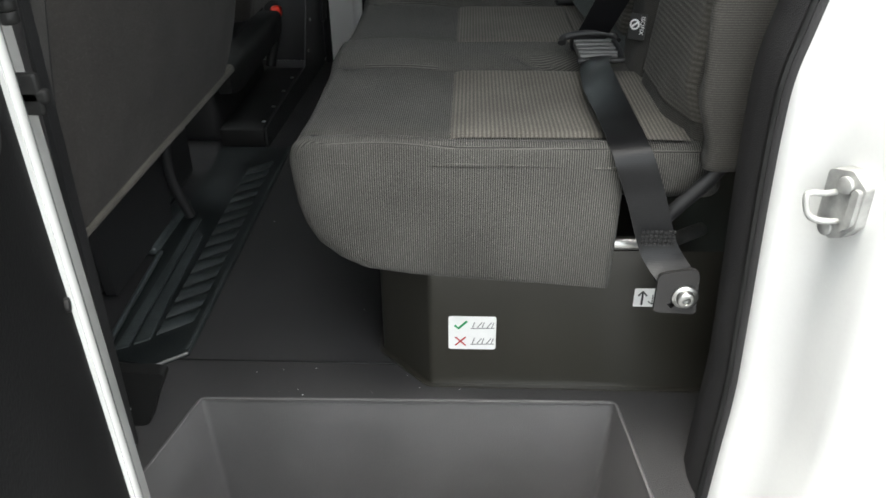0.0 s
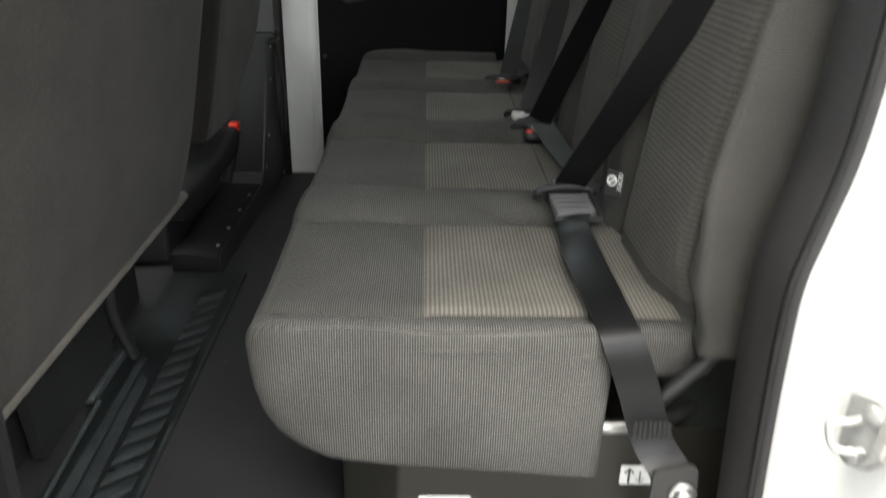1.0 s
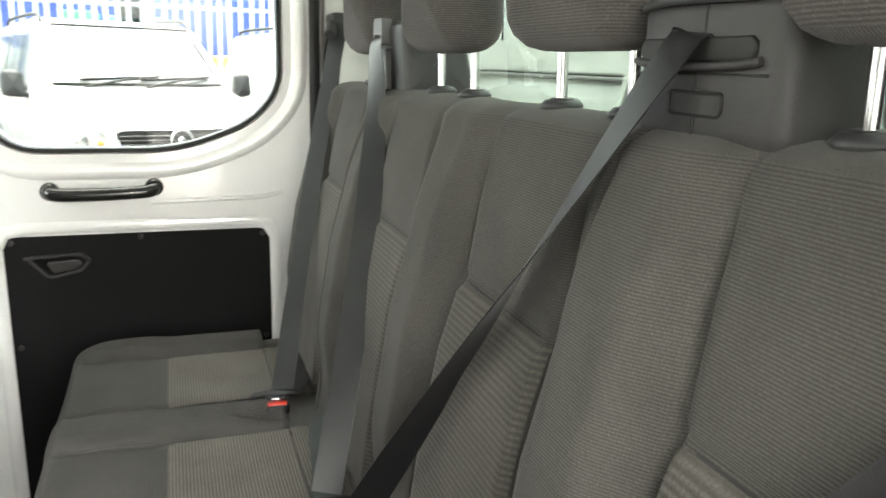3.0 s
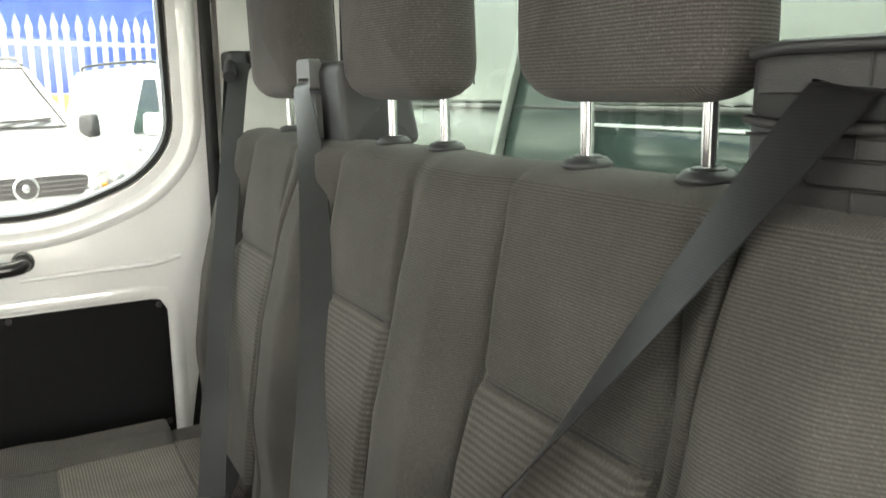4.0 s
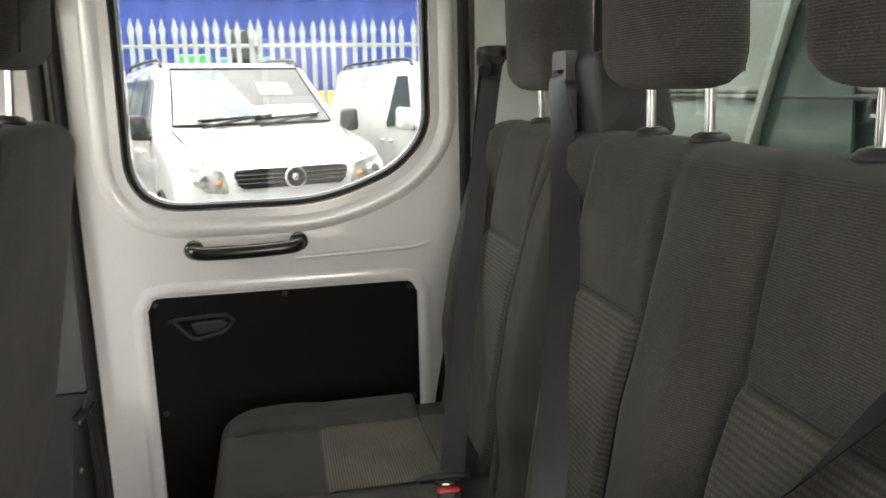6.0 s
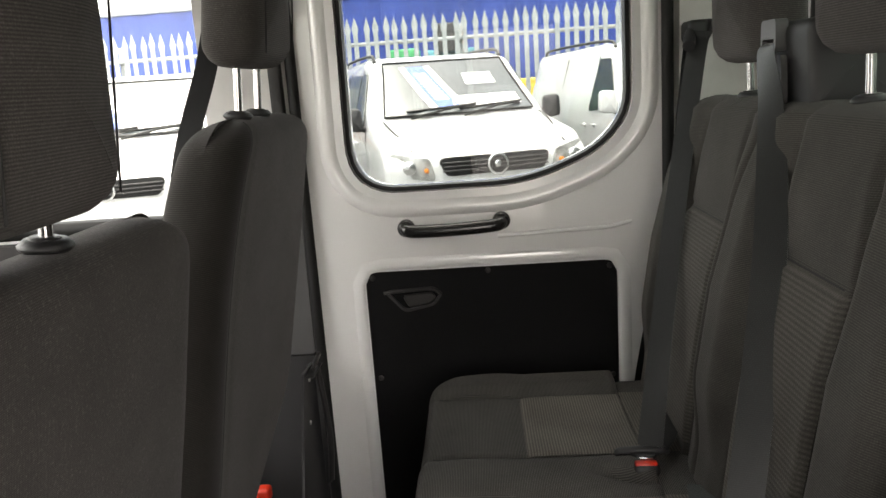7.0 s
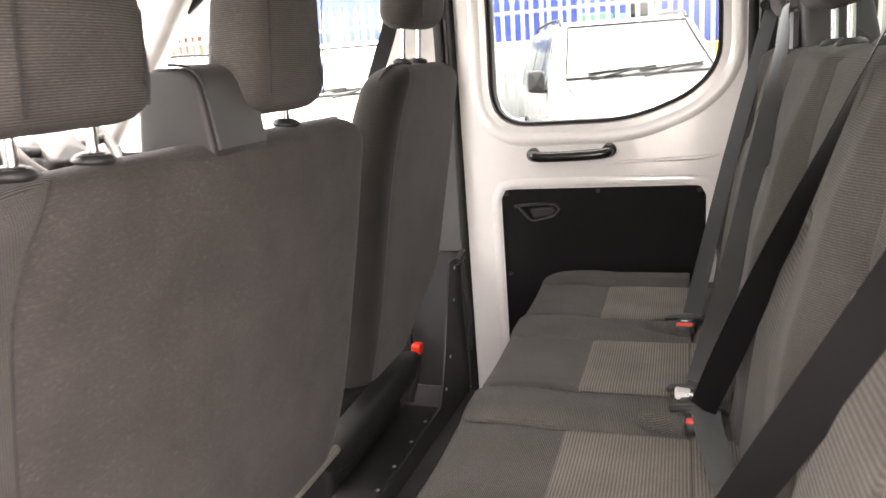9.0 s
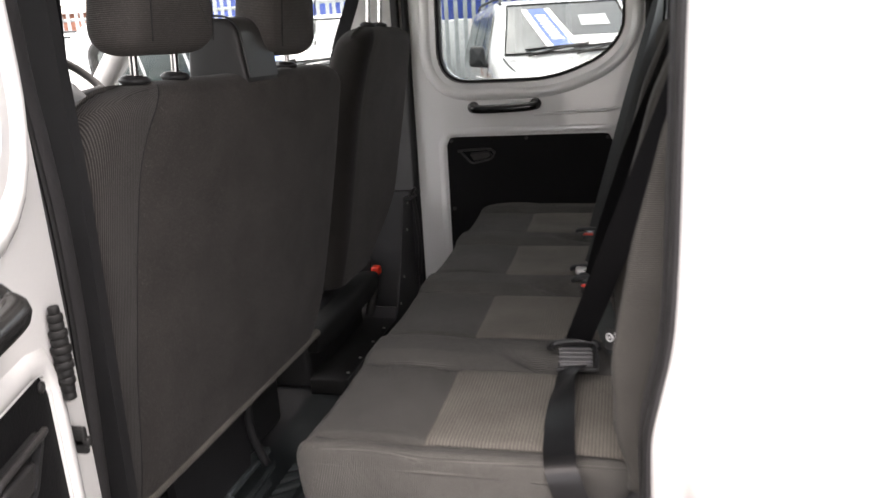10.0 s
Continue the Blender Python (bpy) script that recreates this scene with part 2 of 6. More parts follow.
M_BLUE = mat("blue_curtain", (0.035, 0.075, 0.33), 0.45, var=0.25, scale=0.8, bump=0.5, bscale=6)
M_TEAL = mat("teal_cladding", (0.05, 0.22, 0.27), 0.6, var=0.15, scale=0.5)
M_ROOFING = mat("weathered_roof_sheet", (0.26, 0.22, 0.19), 0.9, var=0.3, scale=0.6, bump=0.4, bscale=5)
M_BRICK = mat("red_brick", (0.28, 0.12, 0.08), 0.9, var=0.3, scale=2)
M_PALE = mat("pale_cladding", (0.5, 0.52, 0.52), 0.7, var=0.1, scale=0.7)
M_YELLOW = mat("yellow_paint", (0.6, 0.42, 0.04), 0.5)
M_ORANGE = mat("orange_paint", (0.55, 0.13, 0.03), 0.5)


# ---- mesh tools ----
def finish(bm, smooth=True):
    bmesh.ops.recalc_face_normals(bm, faces=bm.faces)
    for f in bm.faces:
        f.smooth = smooth
    return bm


def part(name, bm, material, parent=None, label="", at=None):
    """Links a bmesh as one mesh object under a thing or a part. Meshes are built in the parent's space."""
    me = bpy.data.meshes.new(name)
    bm.to_mesh(me)
    bm.free()
    for mm in (material if isinstance(material, (list, tuple)) else [material]):
        me.materials.append(mm)
    ob = new(name, me)
    if parent:
        ob.parent = parent
    if at is not None:
        ob.matrix_basis = at
    if label:
        tagged(ob, label)
    return ob


def thing(name, label, category, at=None, group="", kind=""):
    ob = new(name)
    ob.empty_display_size = 0.05
    if at is not None:
        ob.matrix_basis = at
    return tagged(ob, label, category, group, kind)


def auto_sharp(bm, angle=35):
    for e in bm.edges:
        if len(e.link_faces) == 2 and e.calc_face_angle(0) > radians(angle):
            e.smooth = False
    return bm


def box(x0, x1, y0, y1, z0, z1, bev=0.004, seg=2):
    bm = bmesh.new()
    bmesh.ops.create_cube(bm, size=1)
    for v in bm.verts:
        v.co = Vector(((x0 + x1) / 2 + v.co.x * (x1 - x0), (y0 + y1) / 2 + v.co.y * (y1 - y0), (z0 + z1) / 2 + v.co.z * (z1 - z0)))
    if bev:
        bmesh.ops.bevel(bm, geom=bm.edges[:], offset=bev, segments=seg, affect='EDGES', profile=0.5)
    return auto_sharp(finish(bm), 50)


def rpoly(corners, n=6):
    """A closed outline with rounded corners, from (u, v, radius)."""
    out = []
    k = len(corners)
    for i in range(k):
        p, a, b = Vector(corners[i][:2]), Vector(corners[i - 1][:2]), Vector(corners[(i + 1) % k][:2])
        r = corners[i][2]
        if r <= 0:
            out.append(p)
            continue
        da, db = (a - p).normalized(), (b - p).normalized()
        ang = da.angle(db)
        d = min(r / math.tan(ang / 2), (a - p).length * 0.49, (b - p).length * 0.49)
        pa, pb = p + da * d, p + db * d
        for j in range(n + 1):
            t = j / n
            out.append((pa * (1 - t) ** 2 + p * 2 * t * (1 - t) + pb * t * t))
    return out


def resample(pts, n, closed=True):
    pts = [Vector(p) for p in pts]
    seq = pts + [pts[0]] if closed else pts
    ln = [0]
    for a, b in zip(seq, seq[1:]):
        ln.append(ln[-1] + (b - a).length)
    out = []
    for i in range(n):
        s = ln[-1] * i / (n if closed else n - 1)
        j = max(0, min(len(seq) - 2, next((k for k in range(1, len(ln)) if ln[k] >= s), len(ln) - 1) - 1))
        t = (s - ln[j]) / max(1e-9, ln[j + 1] - ln[j])
        out.append(seq[j].lerp(seq[j + 1], t))
    return out


def plate(outer, holes, w0, w1, put):
    """A flat plate with holes, of thickness w0 to w1; put(u, v, w) places it."""
    bm = bmesh.new()
    loops = [outer] + list(holes)
    sides = []
    for w in (w0, w1):
        vs = [[bm.verts.new(put(p[0], p[1], w)) for p in lp] for lp in loops]
        edges = []
        for lp in vs:
            edges += [bm.edges.new((lp[i - 1], lp[i])) for i in range(len(lp))]
        bmesh.ops.triangle_fill(bm, use_beauty=True, use_dissolve=False, edges=edges)
        sides.append(vs)
    for la, lb in zip(*sides):
        for i in range(len(la)):
            bm.faces.new((la[i - 1], la[i], lb[i], lb[i - 1]))
    return auto_sharp(finish(bm), 30)


def pillow(outline, thick, edge, put, front=0.0, back=0.0, rings=5, centre=None, mid=0):
    """A padded slab: the outline, a rounded rim and a gentle swell on both faces; put(u, v, w) places it."""
    pts = [Vector(p) for p in outline]
    c = Vector(centre) if centre else sum(pts, Vector((0, 0))) / len(pts)
    area = sum(pts[i - 1].x * pts[i].y - pts[i].x * pts[i - 1].y for i in range(len(pts)))
    nrm = []
    for i in range(len(pts)):
        d = pts[(i + 1) % len(pts)] - pts[i - 1]
        q = Vector((-d.y, d.x)) if area > 0 else Vector((d.y, -d.x))
        nrm.append(q.normalized() if q.length > 0 else q)
    bm = bmesh.new()
    loops = []
    h = thick / 2

    def ring(off, w, s=1.0):
        return [bm.verts.new(put(*(c + (p + q * off - c) * s), w)) for p, q in zip(pts, nrm)]
    for j in range(1, rings + 1):
        s = j / rings
        loops.append(ring(edge, -h - back * (1 - s * s), s))
    k = 4
    e = min(edge, h)
    for j in range(1, 2 * k + 1):
        a = math.pi / 2 * (j if j <= k else j - 1) / k
        w = -h + e * (1 - math.cos(a)) if j <= k else h - e * (1 + math.cos(a))
        loops.append(ring(edge * (1 - math.sin(a)), w))
        if j == k:
            for m in range(mid):
                loops.append(ring(0.0, (h - e) * (2 * (m + 1) / (mid + 1) - 1)))
    for j in range(rings, 0, -1):
        s = j / rings
        loops.append(ring(edge, h + front * (1 - s * s), s))
    for a, b in zip(loops, loops[1:]):
        for i in range(len(a)):
            bm.faces.new((a[i - 1], a[i], b[i], b[i - 1]))
    for lp, w in ((loops[0], -h - back), (loops[-1], h + front)):
        m = bm.verts.new(put(c.x, c.y, w))
        for i in range(len(lp)):
            bm.faces.new((lp[i - 1], lp[i], m))
    return finish(bm)


def catmull(pts, n=8):
    pts = [Vector(p) for p in pts]
    if len(pts) < 3:
        return [pts[0].lerp(pts[-1], i / n) for i in range(n + 1)]
    ext = [pts[0] * 2 - pts[1]] + pts + [pts[-1] * 2 - pts[-2]]
    out = []
    for i in range(1, len(ext) - 2):
        a, b, c, d = ext[i - 1:i + 3]
        for j in range(n):
            t = j / n
            out.append(0.5 * ((2 * b) + (c - a) * t + (2 * a - 5 * b + 4 * c - d) * t * t + (3 * b - a - 3 * c + d) * t ** 3))
    out.append(pts[-1])
    return out


def tube(pts, r, closed=False, seg=8, flat=1.0):
    """A round or flattened bar along a line of points."""
    pts = [Vector(p) for p in pts]
    n = len(pts)
    bm = bmesh.new()
    up = None
    loops = []
    for i in range(n):
        a = pts[i - 1] if (i or closed) else pts[0]
        b = pts[(i + 1) % n] if (i < n - 1 or closed) else pts[-1]
        d = (b - a).normalized()
        if up is None:
            up = d.orthogonal().normalized()
        up = (up - d * up.dot(d)).normalized()
        s = d.cross(up)
        loops.append([bm.verts.new(pts[i] + up * (r * math.cos(2 * math.pi * k / seg)) + s * (r * flat * math.sin(2 * math.pi * k / seg))) for k in range(seg)])
    rng = range(n) if closed else range(1, n)
    for i in rng:
        for k in range(seg):
            bm.faces.new((loops[i - 1][k - 1], loops[i - 1][k], loops[i][k], loops[i][k - 1]))
    if not closed:
        bm.faces.new(loops[0])
        bm.faces.new(loops[-1])
    return auto_sharp(finish(bm), 60)


def ribbon(pts, sides, width, thick=0.0016, n=10):
    """A strap through points; sides are the width directions at those points."""
    line, wid = catmull(pts, n), catmull(sides, n)
    bm = bmesh.new()
    loops = []
    for i, p in enumerate(line):
        d = (line[min(i + 1, len(line) - 1)] - line[max(i - 1, 0)]).normalized()
        s = wid[i] - d * wid[i].dot(d)
        s.normalize()
        u = d.cross(s)
        row = []
        for sg in (-1, 1):
            for k in range(7):
                t = (k / 3 - 1) * -sg
                row.append(bm.verts.new(p + s * (t * width / 2) + u * (sg * thick / 2 * (1 if abs(t) < 0.9 else 0.8))))
        loops.append(row)
    m = len(loops[0])
    for a, b in zip(loops, loops[1:]):
        for k in range(m):
            bm.faces.new((a[k - 1], a[k], b[k], b[k - 1]))
    bm.faces.new(loops[0])
    bm.faces.new(loops[-1])
    return auto_sharp(finish(bm), 70)


def disc(c, axis, r, h, seg=20, bev=0.15, hole=0):
    """A turned disc, button or boss with softened rims, along an axis."""
    axis = Vector(axis).normalized()
    u = axis.orthogonal().normalized()
    s = axis.cross(u)
    bm = bmesh.new()
    b = min(r, h) * bev
    prof = [(r - b, 0), (r, b), (r, h - b), (r - b, h)]
    if hole:
        prof += [(hole + b / 2, h), (hole, h - b), (hole, b), (hole + b / 2, 0)]
    loops = [[bm.verts.new(Vector(c) + axis * w + u * (q * math.cos(2 * math.pi * k / seg)) + s * (q * math.sin(2 * math.pi * k / seg))) for k in range(seg)] for q, w in prof]
    pairs = list(zip(loops, loops[1:])) + ([(loops[-1], loops[0])] if hole else [])
    for x, y in pairs:
        for k in range(seg):
            bm.faces.new((x[k - 1], x[k], y[k], y[k - 1]))
    if not hole:
        bm.faces.new(loops[0])
        bm.faces.new(loops[-1])
    return auto_sharp(finish(bm), 50)


def join(*bms):
    out = bmesh.new()
    for b in bms:
        me = bpy.data.meshes.new("tmp")
        b.to_mesh(me)
        b.free()
        out.from_mesh(me)
        bpy.data.meshes.remove(me)
    return out


def sheet(nu, nv, put):
    """A grid of points put(s, t), s and t from 0 to 1."""
    bm = bmesh.new()
    g = [[bm.verts.new(put(i / nu, j / nv)) for j in range(nv + 1)] for i in range(nu + 1)]
    for i in range(nu):
        for j in range(nv):
            bm.faces.new((g[i][j], g[i + 1][j], g[i + 1][j + 1], g[i][j + 1]))
    return finish(bm)


def smooth(a, b, x):
    t = max(0.0, min(1.0, (x - a) / (b - a)))
    return t * t * (3 - 2 * t)


def gauss(x, w):
    return math.exp(-(x / w) ** 2)


def YZ(x, sgn=1):
    return lambda u, v, w: Vector((x + sgn * w, u, v))


def XZ(y, sgn=1):
    return lambda u, v, w: Vector((u, y + sgn * w, v))


def XY(z):
    return lambda u, v, w: Vector((u, v, z + w))


# ---- the cab: floor, walls, roof ----
GROUND = -0.58
FLOOR_FAR = 2.213

# floor with the step well cut out beside the near doorway
well = rpoly([(-0.400, 0.362, 0.012), (0.266, 0.370, 0.012), (0.30, 0.04, 0.01), (-0.47, 0.04, 0.01)])
floor = tagged(part("floor", plate([(-1.75, 0.03), (0.62, 0.03), (0.62, FLOOR_FAR), (-1.75, FLOOR_FAR)], [well], -0.03, 0.0, XY(0)), M_MAT),
               "black rubber floor mat with fine grain and dust", "floor", kind="structure")
step = thing("step_well", "dark grey moulded plastic step well at the doorway", "step", kind="structure")
wl = rpoly([(-0.400, 0.362, 0.012), (0.266, 0.370, 0.012), (0.30, 0.04, 0.01), (-0.47, 0.04, 0.01)])
bm = bmesh.new()
cen = sum(wl, Vector((0, 0))) / len(wl)
loops = []
for s, z in ((1.004, 0.0025), (1.0, 0.0035), (0.995, 0.0), (0.965, -0.26), (0.955, -0.275), (0.93, -0.28), (0.5, -0.281)):
    loops.append([bm.verts.new(((cen + (p - cen) * s).x, (cen + (p - cen) * s).y, z)) for p in wl])
for a, b in zip(loops, loops[1:]):
    for i in range(len(a)):
        bm.faces.new((a[i - 1], a[i], b[i], b[i - 1]))
bm.faces.new(loops[-1])
part("well", auto_sharp(finish(bm), 40), M_STEP, step)
part("lip", tube([(p.x, p.y, 0.002) for p in wl], 0.0035, True, 6), M_STEP, step)
# seam where the mat meets the sill trim
part("mat_seam", tube([(-0.62, 0.462, 0.001), (-0.08, 0.460, 0.001)], 0.0022, seg=6), M_RUBBER, floor)
# crumbs and lint on the mat
rng = random.Random(4)
bm = bmesh.new()
for i in range(20):
    x, y = rng.uniform(-0.45, 0.28), rng.choice([rng.uniform(0.375, 0.46), rng.uniform(0.46, 1.1)])
    r = rng.uniform(0.0004, 0.0009)
    bmesh.ops.create_icosphere(bm, subdivisions=1, radius=r, matrix=Matrix.Translation((x, y, r * 0.5)) @ Matrix.Diagonal((rng.uniform(0.6, 2.4), 1, 0.6, 1)))
tagged(part("floor_crumbs", finish(bm), M_STICKER), "pale crumbs and lint scattered on the floor mat", "debris", kind="stuff")

# tread strip in front of the bench: a dark plate with a pointed end, long bars and slanting hatched pads
tread = thing("tread_strip", "black metal tread strip with hatched slanting pads let into the floor", "tread strip", kind="structure")
part("base", plate(rpoly([(-0.615, 0.462, 0.004), (-0.502, 0.437, 0.006), (-0.455, 0.472, 0.006), (-0.463, 1.38, 0.004), (-0.655, 1.38, 0.004)]), [], 0.001, 0.006, XY(0)), M_TREAD, tread)
part("edge_rail", plate([(-0.4625, 0.478), (-0.4560, 0.473), (-0.4645, 1.378), (-0.4705, 1.378)], [], 0.004, 0.011, XY(0)), M_TREAD_RIB, tread)
part("end_edge", tube([(-0.5015, 0.4385, 0.006), (-0.457, 0.4715, 0.007)], 0.0032, seg=8), M_KEEPER, tread, "worn bright end edge")
for q in ([(-0.567, 0.487), (-0.588, 0.476), (-0.598, 0.985), (-0.583, 0.955)], [(-0.537, 0.508), (-0.560, 0.494), (-0.576, 0.905), (-0.556, 0.878)]):
    part("bar", plate(q, [], 0.004, 0.0095, XY(0)), M_TREAD_RIB, tread)
part("rail", tube([(-0.600, 0.470, 0.009), (-0.606, 0.514, 0.010), (-0.622, 0.800, 0.012)], 0.0055, seg=8), M_TREAD_RIB, tread)
part("rail_block", box(-0.668, -0.630, 0.800, 1.030, 0.003, 0.022, 0.005, 2), M_TREAD_RIB, tread)
SLANT = 0.82
pad = bmesh.new()
for i in range(14):
    x = -0.529 + i * 0.0039
    y0, y1 = SLANT * (x + 0.529), SLANT * (x + 0.529) + 0.041
    low = [pad.verts.new((x + dx, y, 0.005)) for dx, y in ((-0.0018, y0), (0.0018, y0 + 0.003), (0.0018, y1 + 0.003), (-0.0018, y1))]
    top = [pad.verts.new((x + dx, y, 0.0095)) for dx, y in ((-0.0006, y0 + 0.002), (0.0006, y0 + 0.004), (0.0006, y1), (-0.0006, y1 - 0.001))]
    pad.faces.new(top)
    for k in range(4):
        pad.faces.new((low[k - 1], low[k], top[k], top[k - 1]))
pad = part("pad", finish(pad), M_TREAD_RIB, tread)
pad.location.y = 0.520
for i in range(1, 14):
    o = pad.copy()
    scene.collection.objects.link(o)
    o.location = (-0.0012 * i, 0.520 + i * 0.052, 0)

# far side wall: front part, pillar, rear corner
far_wall = tagged(part("wall_far", plate([(-2.3, -0.45), (0.70, -0.45), (0.70, 1.66), (-1.22, 1.66), (-2.06, 1.13), (-2.3, 0.95)],
    [rpoly([(-0.70, 0.86, 0.04), (-0.70, 1.55, 0.05), (-1.20, 1.55, 0.05), (-1.90, 1.11, 0.05), (-1.88, 0.86, 0.05)]),
     rpoly([(-0.497, -0.14, 0.05), (0.398, -0.14, 0.05), (0.398, 1.60, 0.06), (-0.497, 1.60, 0.06)])], 0, 0.07, XZ(2.25)), M_WHITE),
    "white painted steel side of the cab with door openings", "wall", kind="structure")
# interior lining of the far front door, below its window
part("lining", plate(rpoly([(-1.75, 0.02, 0.03), (-0.72, 0.02, 0.03), (-0.72, 0.83, 0.03), (-1.75, 0.83, 0.03)]), [], -0.04, -0.002, XZ(2.25)), M_PLASTIC_GREY, far_wall)
fd = thing("window_1", "clear driver door window with a black rubber frame", "window", kind="structure")
fo = rpoly([(-0.70, 0.86, 0.04), (-0.70, 1.55, 0.05), (-1.20, 1.55, 0.05), (-1.90, 1.11, 0.05), (-1.88, 0.86, 0.05)])
g = part("pane", plate(fo, [], 0.03, 0.034, XZ(2.25)), M_GLASS_FRONT, fd)
g.visible_shadow = False
part("window_frame", tube([(p.x, 2.247, p.y) for p in fo], 0.022, True), M_RUBBER, fd)

# far pillar trim between the doors, with its belt
pil = thing("pillar_trim_far", "pale moulded trim on the pillar between the doors", "pillar trim", kind="structure")
part("lower_trim", plate(rpoly([(-0.715, 0.0, 0.02), (-0.512, 0.0, 0.01), (-0.510, 0.495, 0.01), (-0.715, 0.495, 0.02)]), [], -0.035, -0.002, XZ(2.25)), M_PLASTIC, pil, "black lower trim")
part("middle_trim", plate(rpoly([(-0.715, 0.500, 0.02), (-0.510, 0.500, 0.01), (-0.508, 0.97, 0.01), (-0.715, 0.97, 0.02)]), [], -0.035, -0.002, XZ(2.25)), M_PILLAR_SHADED, pil, "middle trim with its shade painted dark grey")
part("upper_trim", plate(rpoly([(-0.715, 0.975, 0.02), (-0.508, 0.975, 0.01), (-0.505, 1.61, 0.01), (-0.715, 1.61, 0.02)]), [], -0.035, -0.002, XZ(2.25)), M_PILLAR, pil)
part("belt_rail", box(-0.545, -0.515, 2.185, 2.214, 0.99, 1.60, 0.006), M_PLASTIC_GREY, pil)

# ceiling and roof
tagged(part("ceiling", plate([(-1.35, 0.20), (0.68, 0.20), (0.68, 2.30), (-1.35, 2.30)], [], 0, 0.03, XY(1.64)), M_HEADLINER), "pale grey felt headliner", "ceiling", kind="structure")
tagged(part("roof", plate(rpoly([(-1.45, 0.08, 0.08), (0.76, 0.08, 0.08), (0.76, 2.33, 0.08), (-1.45, 2.33, 0.08)]), [], 0, 0.04, XY(1.685)), M_WHITE), "white painted steel cab roof", "roof", kind="structure")

# rear wall with its window
rw = rpoly([(0.36, 0.96, 0.06), (2.04, 0.96, 0.06), (2.02, 1.60, 0.06), (0.38, 1.60, 0.06)])
tagged(part("wall_rear", plate([(0.10, -0.45), (2.31, -0.45), (2.31, 1.67), (0.10, 1.67)], [rw], 0, 0.05, YZ(0.66)), M_WHITE), "white painted steel rear wall of the cab", "wall", kind="structure")
wnd = thing("window_2", "green tinted fixed rear cab window", "window", kind="structure")
g = part("pane", plate(rw, [], 0.02, 0.025, YZ(0.66)), M_GLASS_REAR, wnd)
g.visible_shadow = False
part("window_frame", tube([(0.658, p.x, p.y) for p in rw], 0.012, True), M_RUBBER, wnd)
tagged(part("corner_trim_far", plate(rpoly([(0.415, 0.25, 0.02), (0.655, 0.25, 0.02), (0.655, 1.60, 0.02), (0.425, 1.60, 0.02)]), [], -0.05, -0.002, XZ(2.25)), M_PILLAR), "pale grey moulded corner trim", "pillar trim", kind="structure")

tagged(part("cantrail_near", box(-0.50, 0.66, 0.06, 0.30, 1.42, 1.675, 0.02, 3), M_WHITE), "white steel roof rail over the open doorway", "roof rail", kind="structure")
# front of the cab
tagged(part("bulkhead_front", plate([(0.10, -0.45), (2.31, -0.45), (2.31, 0.78), (0.10, 0.78)], [], -0.05, 0, YZ(-2.0)), M_WHITE), "white steel front bulkhead under the windscreen", "wall", kind="structure")
dash = thing("dashboard", "dark grey plastic dashboard under the windscreen", "dashboard")
part("top", box(-2.0, -1.74, 0.16, 2.22, 0.66, 0.86, 0.05, 4), M_PLASTIC, dash)
part("lower_panel", box(-1.98, -1.78, 0.16, 2.22, 0.15, 0.66, 0.03, 3), M_PLASTIC_GREY, dash)
part("binnacle", box(-1.90, -1.76, 1.52, 1.97, 0.82, 0.98, 0.04, 4), M_PLASTIC, dash)
sc = thing("window_3", "clear raked windscreen", "window", kind="structure")
def scr(u, v, w):
    return Vector((-2.02 + (v - 0.80) * 0.92 + w, u, v))
so = rpoly([(0.22, 0.84, 0.06), (2.20, 0.84, 0.06), (2.10, 1.60, 0.06), (0.32, 1.60, 0.06)])
tagged(part("windscreen_surround", plate([(0.10, 0.74), (2.31, 0.74), (2.25, 1.67), (0.17, 1.67)], [so], 0, 0.04, scr), M_WHITE), "white steel frame of the windscreen", "frame", kind="structure")
g = part("pane", plate(so, [], 0.015, 0.02, scr), M_SCREEN, sc)
g.visible_shadow = False
part("window_frame", tube([scr(p.x, p.y, -0.002) for p in so], 0.013, True), M_RUBBER, sc)
tagged(part("pillar_trim_front", tube([scr(2.20, 0.86, 0.03), scr(2.15, 1.25, 0.035), scr(2.09, 1.63, 0.03)], 0.045, seg=14), M_PILLAR), "pale moulded trim on the raked screen pillar", "pillar trim", kind="structure")

# near side: front door, pillars round the open doorway
near_front = tagged(part("wall_near_front", plate([(-2.3, -0.45), (-0.50, -0.45), (-0.50, 1.66), (-1.35, 1.66), (-1.95, 0.95), (-2.3, 0.9)],
    [rpoly([(-0.72, 0.86, 0.04), (-0.72, 1.55, 0.05), (-1.38, 1.55, 0.05), (-1.85, 0.98, 0.05), (-1.80, 0.86, 0.05)])], 0, 0.07, XZ(0.05)), M_WHITE),
    "white painted front passenger door side", "wall", kind="structure")
part("lining", plate(rpoly([(-1.75, 0.02, 0.03), (-0.72, 0.02, 0.03), (-0.72, 0.83, 0.03), (-1.75, 0.83, 0.03)]), [], 0.075, 0.11, XZ(0.05)), M_PLASTIC_GREY, near_front)
nd = thing("window_4", "clear passenger door window with a black rubber frame", "window", kind="structure")
no = rpoly([(-0.72, 0.86, 0.04), (-0.72, 1.55, 0.05), (-1.38, 1.55, 0.05), (-1.85, 0.98, 0.05), (-1.80, 0.86, 0.05)])
g = part("pane", plate(no, [], 0.03, 0.034, XZ(0.05)), M_GLASS_FRONT, nd)
g.visible_shadow = False
part("window_frame", tube([(p.x, 0.125, p.y) for p in no], 0.014, True), M_RUBBER, nd)


